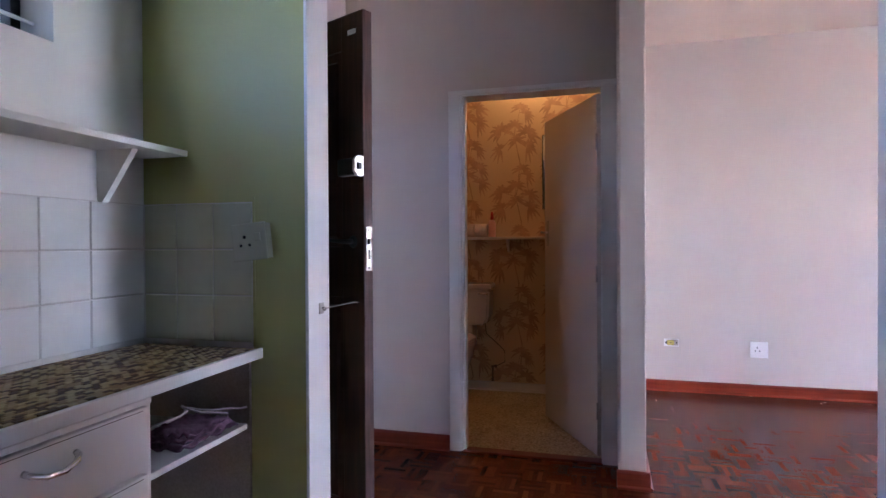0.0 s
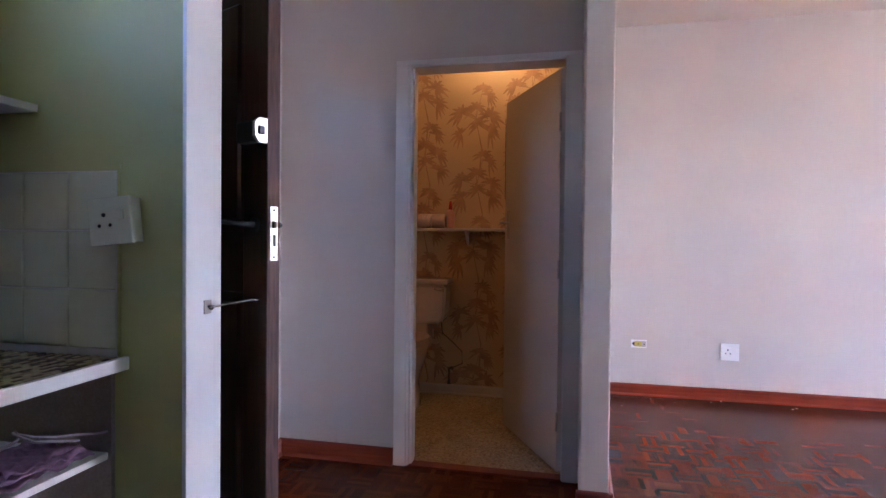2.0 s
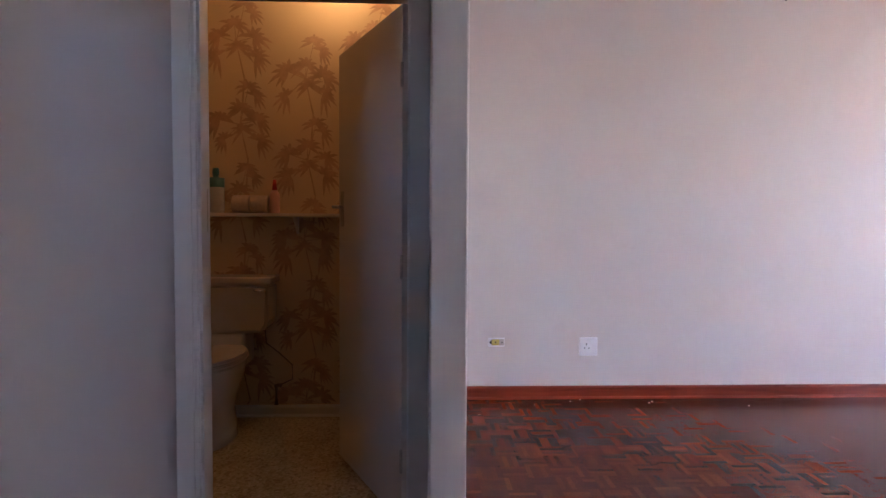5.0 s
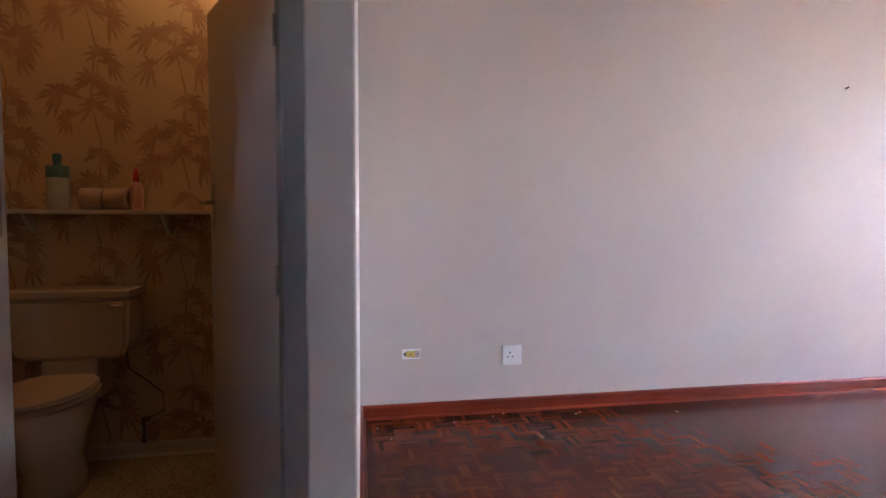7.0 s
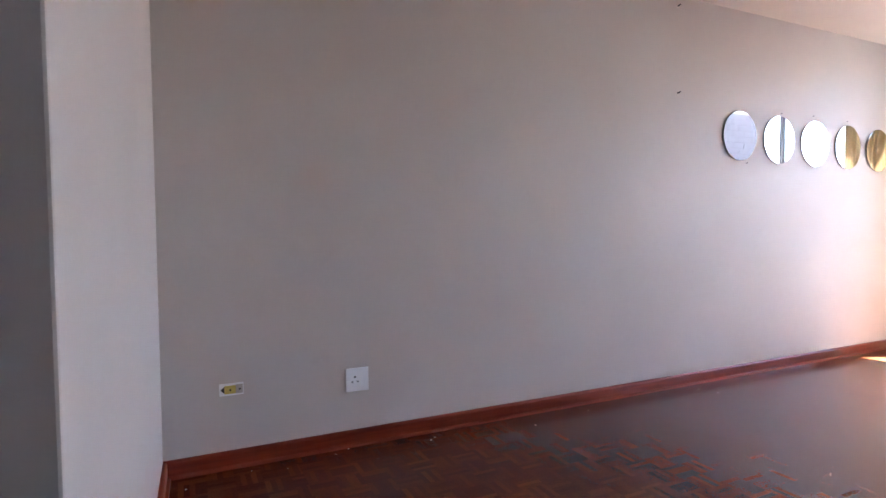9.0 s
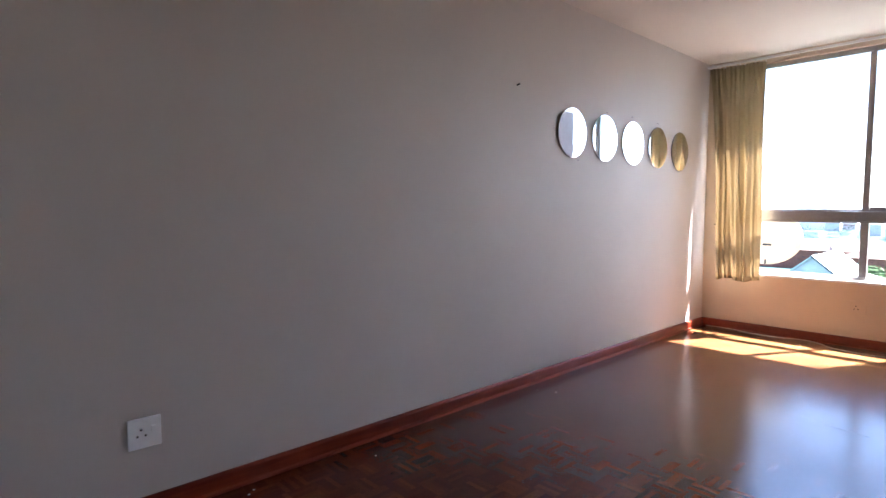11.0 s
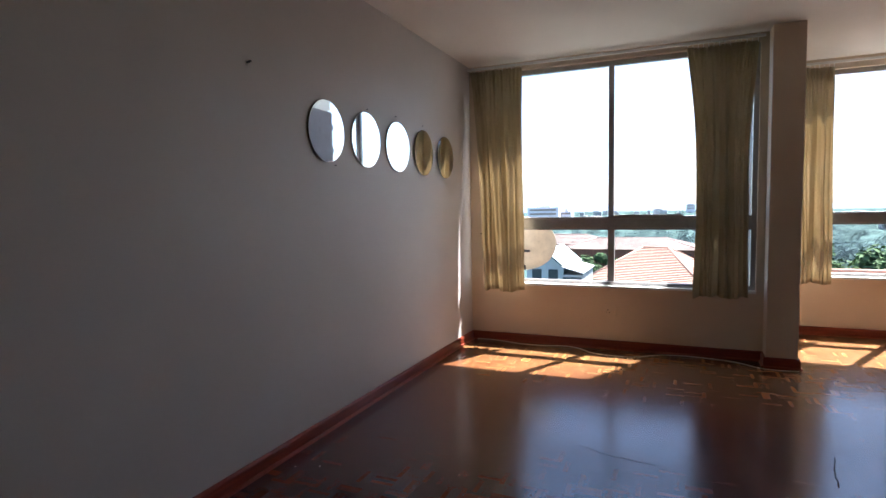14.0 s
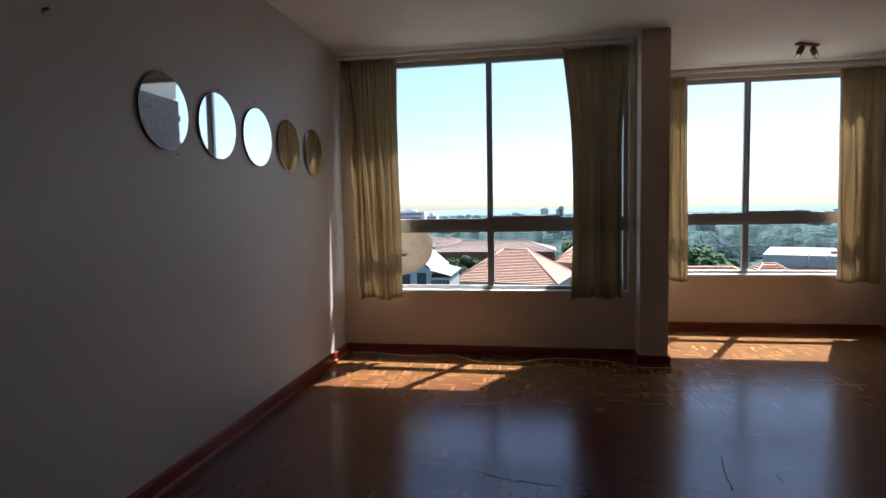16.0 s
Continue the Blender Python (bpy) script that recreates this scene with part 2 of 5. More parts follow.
def thing(name, label, category, at=(0, 0, 0), group="", rz=0.0):
    ob = new(name)
    ob.empty_display_size = 0.05
    ob.matrix_basis = pose(*at, 0, 0, rz)
    return tagged(ob, label, category, group)


def box(lo, hi, bevel=0.0, bm=None, segs=2):
    bm = bm or bmesh.new()
    made = bmesh.ops.create_cube(bm, size=1.0)
    c = [(a + b) / 2 for a, b in zip(lo, hi)]
    s = [abs(b - a) for a, b in zip(lo, hi)]
    bmesh.ops.transform(bm, matrix=Matrix.LocRotScale(c, None, s), verts=made["verts"])
    if bevel:
        edges = list({e for v in made["verts"] for e in v.link_edges})
        bmesh.ops.bevel(bm, geom=edges, offset=bevel, segments=segs, affect="EDGES", profile=0.6)
    return bm


def rod(points, radius, bm=None, sides=10, taper=None):
    """A round bar along a line of points."""
    bm = bm or bmesh.new()
    pts = [Vector(p) for p in points]
    rings = []
    for i, p in enumerate(pts):
        d = (pts[min(i + 1, len(pts) - 1)] - pts[max(i - 1, 0)]).normalized()
        q = d.to_track_quat("Z", "Y")
        r = radius if taper is None else radius + (taper - radius) * i / (len(pts) - 1)
        rings.append([bm.verts.new(p + q @ Vector((r * math.cos(a), r * math.sin(a), 0))) for a in [2 * math.pi * k / sides for k in range(sides)]])
    for a, b in zip(rings, rings[1:]):
        for k in range(sides):
            f = bm.faces.new((a[k], a[(k + 1) % sides], b[(k + 1) % sides], b[k]))
            f.smooth = True
    bm.faces.new(rings[0][::-1])
    bm.faces.new(rings[-1])
    return bm


def lathe(profile, m=None, bm=None, sides=32):
    """A turned shape from (radius, height) pairs round z, set at the pose m."""
    bm = bm or bmesh.new()
    m = m or Matrix()
    rings = []
    for r, z in profile:
        if r < 1e-6:
            rings.append([bm.verts.new(m @ Vector((0, 0, z)))])
        else:
            rings.append([bm.verts.new(m @ Vector((r * math.cos(a), r * math.sin(a), z))) for a in [2 * math.pi * k / sides for k in range(sides)]])
    for a, b in zip(rings, rings[1:]):
        for k in range(sides):
            k2 = (k + 1) % sides
            if len(a) == 1 and len(b) == 1:
                continue
            vs = (a[0], b[k2], b[k]) if len(a) == 1 else (a[k], a[k2], b[0]) if len(b) == 1 else (a[k], a[k2], b[k2], b[k])
            f = bm.faces.new(vs)
            f.smooth = True
    bmesh.ops.recalc_face_normals(bm, faces=bm.faces[:])
    return bm


def prism(outline, lo, hi, axis="z", bm=None):
    """A flat outline (pairs) drawn out between two levels of an axis."""
    bm = bm or bmesh.new()
    def place(p, h):
        return {"z": (p[0], p[1], h), "y": (p[0], h, p[1]), "x": (h, p[0], p[1])}[axis]
    a = [bm.verts.new(place(p, lo)) for p in outline]
    b = [bm.verts.new(place(p, hi)) for p in outline]
    n = len(a)
    faces = [bm.faces.new(a), bm.faces.new(b)] + [bm.faces.new((a[i], a[(i + 1) % n], b[(i + 1) % n], b[i])) for i in range(n)]
    bmesh.ops.recalc_face_normals(bm, faces=faces)
    return bm


def structure(name, bm, mat, label, category):
    return tagged(mesh_object(name, bm, mat), label, category, kind="structure")


def slab_with_hole(axis, face, thick, u0, u1, z0, z1, holes):
    """A wall across x or y from face to face + thick, with rectangular holes (u0, u1, z0, z1)."""
    bm = bmesh.new()
    def piece(a, b, c, d):
        if b - a > 1e-4 and d - c > 1e-4:
            lo, hi = (face, a, c), (face + thick, b, d)
            if axis == "y":
                lo, hi = (a, face, c), (b, face + thick, d)
            box([min(p, q) for p, q in zip(lo, hi)], [max(p, q) for p, q in zip(lo, hi)], 0, bm)
    at = u0
    for a, b, c, d in sorted(holes):
        piece(at, a, z0, z1)
        piece(a, b, z0, c)
        piece(a, b, d, z1)
        at = b
    piece(at, u1, z0, z1)
    return bm


# ---------------------------------------------------------------- structure
structure("wall_back", slab_with_hole("y", BACK, 0.15, 0.422, W1 + 0.15, 0, CEIL, []), M_WALL, "long cream painted living room wall", "wall")
return_bm = prism([(0.421, PIL), (RET, PIL), (RET + 0.06, BACK - 0.001), (0.421, BACK - 0.001)], 0, CEIL)
bmesh.ops.bevel(return_bm, geom=return_bm.edges[:], offset=0.006, segments=2, affect="EDGES", profile=0.6)
structure("wall_return", return_bm, M_WALL, "cream painted wall end beside the toilet door", "wall")
structure("wall_hall", slab_with_hole("y", DOORW, 0.11, HALL - 0.2, 0.42, 0, CEIL, [(-0.43, 0.345, -0.01, 2.025)]), M_HALL, "cream hall wall with the toilet doorway", "wall")
structure("wall_entrance", slab_with_hole("x", HALL, -0.2, GREEN + 0.135, DOORW, 0, CEIL, [(2.47, 3.31, -0.01, 2.05)]), M_HALL, "cream hall wall with the front doorway", "wall")
structure("wall_green", box((KIT - 0.15, GREEN, 0), (JAMB - 0.012, GREEN + 0.135, CEIL)), M_GREEN, "green painted kitchen wall", "wall")
structure("trim_jamb", box((JAMB - 0.012, GREEN - 0.004, 0), (JAMB, GREEN + 0.139, CEIL), 0.003), M_WHITE, "white painted end of the kitchen wall", "trim")
structure("wall_kitchen", slab_with_hole("x", KIT, -0.2, -0.8, GREEN, 0, CEIL, [(0.75, 1.64, 1.76, 2.40)]), M_KITW, "white kitchen wall with a high window", "wall")
structure("wall_kitchen_rear", box((KIT - 0.2, -0.95, 0), (1.35, -0.8, CEIL)), M_KITW, "unseen plain kitchen wall", "wall")
# unseen wall, added to keep living room window light off the kitchen
structure("wall_kitchen_end", box((1.16, -0.8, 0), (1.31, 2.075, CEIL)), M_KITW, "unseen plain kitchen wall", "wall")
structure("wall_pillar", box((1.005, 1.93, 0), (1.16, 2.075, CEIL), 0.005), M_WHITE, "white painted pillar at the kitchen opening", "wall")
structure("wall_south", box((1.31, SOUTH - 0.15, 0), (W2 + 0.15, SOUTH, CEIL)), M_SOUTH, "unseen alcove wall darkened to cut bounced light", "wall")
structure("wall_window_1", slab_with_hole("x", W1, 0.15, 2.50, BACK, 0, CEIL, [(2.56, 4.98, SILL, HEAD_1)]), M_WALL_BOUNCE, "cream wall under and over the first window", "wall")
structure("wall_pier", box((PIER, 2.27, 0), (W2 + 0.25, 2.50, CEIL), 0.006), M_WALL_BOUNCE, "cream pier between the two windows", "wall")
structure("wall_window_2", slab_with_hole("x", W2, 0.15, SOUTH, 2.27, 0, CEIL, [(0.0, 2.21, SILL, HEAD)]), M_WALL_BOUNCE, "cream wall under and over the second window", "wall")
structure("wall_toilet_back", box((-1.25, TBACK, 0), (0.42, TBACK + 0.12, CEIL)), M_PAPER, "papered toilet wall with palm print", "wall")
structure("wall_toilet_side", box((-1.25, DOORW + 0.11, 0), (-1.10, TBACK, CEIL)), M_PAPER, "papered toilet side wall", "wall")
structure("wall_toilet_right", box((0.385, DOORW + 0.11, 0), (0.42, TBACK, CEIL)), M_PAPER, "papered toilet side wall", "wall")
ceil_bm = box((-1.6, -1.0, CEIL), (W1 + 0.15, BACK + 0.2, CEIL + 0.2))
box((W1 + 0.15, -1.0, CEIL), (W2 + 0.15, 2.5, CEIL + 0.2), 0, ceil_bm)
structure("ceiling", ceil_bm, M_CEIL, "white painted ceiling", "ceiling")
ledge_bm = box((W1 + 0.15, 2.5, CEIL + 0.02), (W1 + 0.39, BACK + 0.6, CEIL + 0.2))
box((W2 + 0.15, -1.0, CEIL + 0.02), (W2 + 0.22, 2.5, CEIL + 0.2), 0, ledge_bm)
upper = box((-1.6, 2.5, CEIL + 0.2), (W1 + 0.15, BACK + 0.2, 9.0))
box((-1.6, -1.0, CEIL + 0.2), (W2 + 0.25, 2.5, 9.0), 0, upper)
structure("wall_upper", upper, M_WALL, "storeys of the block above the flat", "wall")
structure("trim_ledge", ledge_bm, M_CEIL, "concrete ledge over the windows outside", "ledge")
structure("floor", box((-1.6, -1.0, -0.25), (W2 + 0.3, BACK + 0.2, -0.012)), M_SUB, "dark bed under the parquet", "floor")
structure("floor_kitchen", box((KIT - 0.1, -0.9, -0.012), (1.2, GREEN + 0.02, 0.0)), M_LINO, "speckled vinyl kitchen floor", "floor")
structure("floor_toilet", box((-1.25, DOORW + 0.05, -0.012), (0.40, TBACK, 0.002)), M_TERR, "ochre speckled terrazzo toilet floor", "floor")


def skirting(name, a, b, side, height=0.085, thick=0.018, mat=M_SKIRT):
    """A skirting board from a to b along a wall, with a rounded top and a quadrant at its foot; side: the way off the wall."""
    a, b, n = Vector((*a, 0)), Vector((*b, 0)), Vector((*side, 0))
    prof = [(0, 0), (thick + 0.014, 0), (thick + 0.012, 0.009), (thick + 0.004, 0.014), (thick, 0.016), (thick, height - 0.012), (thick - 0.005, height - 0.003), (thick - 0.010, height), (0, height)]
    bm = bmesh.new()
    ends = [[bm.verts.new(p + n * o + Vector((0, 0, z))) for o, z in prof] for p in (a, b)]
    k = len(prof)
    bm.faces.new(ends[0])
    bm.faces.new(ends[1])
    for i in range(k):
        bm.faces.new((ends[0][i], ends[0][(i + 1) % k], ends[1][(i + 1) % k], ends[1][i]))
    bmesh.ops.recalc_face_normals(bm, faces=bm.faces[:])
    return structure(name, bm, mat, "red-brown stained wooden skirting board", "skirting")


skirting("baseboard", (RET, BACK), (W1, BACK), (0, -1))
skirting("baseboard", (RET, PIL - 0.018), (RET + 0.06, BACK - 0.018), (1, 0))
skirting("baseboard", (0.405, PIL), (RET + 0.018, PIL), (0, -1))
skirting("baseboard", (HALL, DOORW), (-0.495, DOORW), (0, -1))
skirting("baseboard", (HALL, 3.37), (HALL, DOORW - 0.018), (1, 0))
skirting("baseboard", (W1, 2.5), (W1, BACK - 0.018), (-1, 0))
skirting("baseboard", (PIER, 2.255), (PIER, 2.515), (-1, 0))
skirting("baseboard", (PIER - 0.018, 2.5), (W1 - 0.018, 2.5), (0, 1))
skirting("baseboard", (PIER - 0.018, 2.27), (W2, 2.27), (0, -1))
skirting("baseboard", (W2, SOUTH), (W2, 2.25), (-1, 0))
skirting("baseboard", (1.35, SOUTH), (W2 - 0.018, SOUTH), (0, 1))
skirting("baseboard", (-1.10, TBACK), (0.385, TBACK), (0, -1), 0.07, 0.015, M_TDOOR)


# ---------------------------------------------------------------- windows
def window(name, x, y0, y1, split, head, label):
    """An aluminium window in the opening of a wall across x: frame, transom, mullions, panes and a sill."""
    w = tagged(new(name), label, "window", kind="structure")
    w.empty_display_size = 0.05
    xa, xb = x + 0.055, x + 0.105
    t0, t1 = 1.125, 1.25
    part("frame_top", box((xa, y0, head - 0.045), (xb, y1, head), 0.003), M_ALU, w)
    part("frame_bottom", box((xa, y0, SILL), (xb, y1, SILL + 0.035), 0.003), M_ALU, w)
    part("jamb", box((xa, y0, SILL + 0.035), (xb, y0 + 0.04, head - 0.045), 0.003), M_ALU, w)
    part("jamb", box((xa, y1 - 0.04, SILL + 0.035), (xb, y1, head - 0.045), 0.003), M_ALU, w)
    tr = box((xa - 0.012, y0 + 0.04, t0 + 0.02), (xb, y1 - 0.04, t1 - 0.02), 0.004)
    box((xa - 0.004, y0 + 0.04, t0), (xb, y1 - 0.04, t0 + 0.019), 0.002, tr)
    box((xa - 0.004, y0 + 0.04, t1 - 0.019), (xb, y1 - 0.04, t1), 0.002, tr)
    part("transom", tr, M_ALU, w)
    part("mullion", box((xa, split - 0.03, SILL + 0.035), (xb, split + 0.03, t0), 0.003), M_ALU, w)
    ml = box((xa - 0.01, split - 0.026, t1), (xb - 0.02, split + 0.004, head - 0.045), 0.003)
    box((xa + 0.012, split + 0.002, t1), (xb, split + 0.028, head - 0.045), 0.003, ml)
    part("mullion", ml, M_ALU, w)
    part("sash_rail", box((xa - 0.008, split - 0.62, t1), (xa + 0.02, split - 0.03, t1 + 0.018), 0.002), M_ALU, w)
    for a, b in ((y0 + 0.04, split - 0.03), (split + 0.03, y1 - 0.04)):
        for c, d in ((SILL + 0.035, t0), (t1, head - 0.045)):
            g = part("pane", box((xa + 0.022, a, c), (xa + 0.026, b, d)), M_GLASS, w)
            g.visible_shadow = False
    part("window_sill", box((x - 0.02, y0, SILL - 0.022), (xa, y1, SILL + 0.002), 0.004), M_WHITE, w, "white painted sill")
    return w


window("window_1", W1, 2.56, 4.98, 3.76, HEAD_1, "wide aluminium window with a low transom")
window("window_2", W2, 0.0, 2.21, 1.165, HEAD, "second wide aluminium window in the alcove")


# ---------------------------------------------------------------- curtains
def curtain(x, y0, y1, b0, b1, z0, z1, folds, seed, label, waist=0.0):
    """A gathered curtain on a track across y: top from y0 to y1, hem from b0 to b1; uneven soft folds. waist: how far the sides draw in halfway."""
    th = thing("curtain", label, "curtain", (x, (y0 + y1) / 2, z1), "window curtains")
    nu, nv = 110, 40
    bm = bmesh.new()
    rows = []
    mid = (y0 + y1) / 2
    for j in range(nv + 1):
        v = j / nv
        w = v ** 0.75
        row = []
        for i in range(nu + 1):
            u = i / nu
            left, right = y0 + (b0 - y0) * w, y1 + (b1 - y1) * w
            draw = waist * math.sin(math.pi * min(1.0, v * 1.05))
            left, right = left + draw * 0.4, right - draw * 0.6
            y = left + (right - left) * u + 0.012 * noise.noise((u * 4, v * 3.0, seed * 2.7)) * min(1, 4 * v)
            big = noise.noise((u * folds * 0.8, v * 0.55, seed * 5.1))
            small = noise.noise((u * folds * 2.1, v * 0.8 + 4, seed * 3.3))
            crease = abs(noise.noise((u * folds * 1.3 + 0.25 * v, v * 0.4, seed * 7.7))) ** 0.6
            gather = 0.013 * math.sin(2 * math.pi * folds * 3.2 * u + 3 * big) * max(0.0, 1 - v * 5)
            ease = 0.35 + 0.65 * min(1.0, v * 2.2)
            fold = math.sin(2 * math.pi * folds * 0.62 * u + 4.2 * big + 0.5 * v) + 0.22 * math.sin(2 * math.pi * folds * 1.9 * u + 6 * small + v)
            off = (0.042 * fold * (0.6 + 0.8 * abs(small)) + 0.045 * big + 0.014 * small - 0.02 * crease) * ease + gather
            hem = (0.010 * math.sin(9 * u + seed) + 0.012 * small) * (v > 0.96)
            head = (0.006 * abs(math.sin(math.pi * folds * 3.2 * u)) - 0.006) if j == 0 else 0.0
            row.append(bm.verts.new((max(-0.085, min(0.06, off)), y - mid, (z0 - z1) * v + hem + head)))
        rows.append(row)
    for a, b in zip(rows, rows[1:]):
        for i in range(nu):
            bm.faces.new((a[i], a[i + 1], b[i + 1], b[i])).smooth = True
    cloth = part("cloth", bm, M_CURT, th)
    sol = cloth.modifiers.new("thickness", "SOLIDIFY")
    sol.thickness = 0.0025
    count = int(folds * 2.2)
    for k in range(count + 1):
        y = -(y1 - y0) / 2 + 0.01 + (y1 - y0 - 0.02) * k / count
        part("curtain_hook", rod([(0.0, y, -0.012), (0.004, y, 0.012), (0.0, y, 0.022)], 0.0025, sides=6), M_PLAST, th)
    return th


curtain(6.95, 4.565, 5.10, 4.555, 4.97, 0.53, 2.685, 5, 1, "cream cotton curtain drawn to the side of the window", 0.02)
curtain(6.95, 2.585, 3.13, 2.635, 3.05, 0.55, 2.675, 6, 2, "cream cotton curtain hanging in shadow beside the pier", 0.07)
curtain(W2 - 0.10, 1.80, 2.14, 1.78, 2.12, 0.54, 2.665, 4, 3, "sunlit cream curtain in the window alcove")
curtain(W2 - 0.10, -0.09, 0.375, -0.06, 0.35, 0.53, 2.665, 6, 4, "sunlit cream curtain at the end of the alcove")


def track(x, y0, y1, z):
    th = thing("curtain_track", "slim white curtain track under the ceiling", "curtain track", (x, (y0 + y1) / 2, z))
    h = (y1 - y0) / 2
    part("rail", box((-0.012, -h, 0), (0.012, h, 0.022), 0.003), M_WHITE, th)
    for y in (-h + 0.05, 0, h - 0.05):
        part("bracket", box((-0.006, y - 0.012, 0.022), (0.10, y + 0.012, 0.032), 0.002), M_WHITE, th)


track(6.95, 2.54, 5.12, 2.70)
track(W2 - 0.10, -0.11, 2.2, 2.69)


# ---------------------------------------------------------------- round mirrors
def mirror(x, z, turned):
    r = 0.188
    th = thing("round_mirror", "frameless round mirror with a dark rim", "mirror", (x, BACK, z), "row of round mirrors")
    turn = pose(0, 0, 0, 90)
    glass = part("glass", lathe([(0, 0.0075), (r - 0.004, 0.0075), (r - 0.0012, 0.0066)], turn, sides=64), M_MIRR, th)
    for f in glass.data.polygons:
        f.use_smooth = False
    th.matrix_basis = pose(x, BACK - 0.004, z, 0, 0, turned)
    part("edge", lathe([(r - 0.0012, 0.0066), (r, 0.005), (r, 0.001), (0, 0.001)], turn, sides=64), M_DARK, th)
    for zz in (r - 0.003, -r + 0.003):
        part("clip", box((-0.004, -0.010, zz - 0.004), (0.004, -0.001, zz + 0.004), 0.001), M_METAL, th)


for i in range(5):
    mirror(4.535 + 0.460 * i, 1.832 - 0.005 * i, (0.4, 0.0, 0.0, 0.8, 0.4)[i])


# ---------------------------------------------------------------- sockets and small wall fittings
def socket(m, label, size=0.128, mat=None):
    """A switched three-pin socket plate; local x across, z up, -y out of the wall."""
    th = thing("wall_socket", label, "socket")
    th.matrix_basis = m
    h = size / 2
    part("plate", box((-h, -0.012, -h), (h, 0.0, h), 0.004), mat or M_PLAST, th)
    for x, z, r in ((-0.006, 0.016, 0.0055), (-0.020, -0.010, 0.0045), (0.010, -0.010, 0.0045)):
        part("pin_hole", lathe([(0, 0.0135), (r, 0.0130), (r, 0.010)], pose(x - 0.008, 0, z, 90), sides=12), M_HOLE, th)
    part("rocker", box((0.024, -0.017, 0.0), (0.042, -0.012, 0.026), 0.002), mat or M_PLAST, th)
    return th


socket(pose(1.534, BACK, 0.355), "square white wall socket above the skirting", 0.125)
socket(pose(W1, 3.765, 0.36, 0, 0, -90), "cream wall socket under the window", 0.125, M_WALL_BOUNCE)


# ---------------------------------------------------------------- toilet doorway and door
def toilet_frame():
    th = tagged(new("door_frame"), "white painted steel door frame of the toilet", "door frame", kind="structure")
    th.empty_display_size = 0.05
    y0 = DOORW - 0.014
    for side, x0, x1 in ((-1, -0.495, -0.43), (1, 0.345, 0.42)):
        bm = box((x0, y0, 0), (x1, DOORW, 2.046), 0.004)
        inner = (x1, x1 + 0.014) if side < 0 else (x0 - 0.005, x0)
        box((inner[0], y0 + 0.004, 0), (inner[1], DOORW + 0.125, 2.025), 0.003, bm)
        if side < 0:
            box((inner[1], DOORW + 0.01, 0), (inner[1] + 0.012, DOORW + 0.065, 2.012), 0.002, bm)
        part("jamb", bm, M_WHITE, th)
    bm = box((-0.495, y0 - 0.001, 2.025), (0.42, DOORW, 2.048), 0.004)
    box((-0.416, y0 + 0.004, 2.012), (0.340, DOORW + 0.125, 2.025), 0.002, bm)
    part("head", bm, M_WHITE, th)
    part("strike_plate", box((-0.417, DOORW + 0.075, 1.14), (-0.4145, DOORW + 0.10, 1.30)), M_METAL, th)
    part("threshold", box((-0.43, DOORW - 0.01, -0.01), (0.345, DOORW + 0.06, 0.008), 0.003), M_SKIRT, th, "dark red wooden threshold")


toilet_frame()


def toilet_door():
    # hinged on the right-hand jamb, opened into the toilet
    th = tagged(new("door_1"), "flush cream painted toilet door standing open", "door", kind="structure")
    th.matrix_basis = pose(0.318, DOORW + 0.072, 0.012, 0, 0, 116.5)
    w, h = 0.745, 1.985
    part("leaf", box((0, -0.0385, 0), (w, 0, h), 0.003), M_TDOOR, th)
    for side, y in ((1, 0.0), (-1, -0.0385)):
        pl = part("handle_plate", box((w - 0.075, min(y, y + side * 0.003), 1.15), (w - 0.035, max(y, y + side * 0.003), 1.32), 0.002), M_METAL, th, "worn metal handle plate")
        part("lever", rod([(w - 0.055, y + side * 0.003, 1.245), (w - 0.055, y + side * 0.045, 1.245), (w - 0.07, y + side * 0.052, 1.245), (w - 0.16, y + side * 0.050, 1.24)], 0.008), M_METAL, pl)
    for z in (0.25, 1.0, 1.72):
        part("hinge", rod([(-0.006, 0.004, z - 0.045), (-0.006, 0.004, z + 0.045)], 0.006), M_METAL, th)


toilet_door()


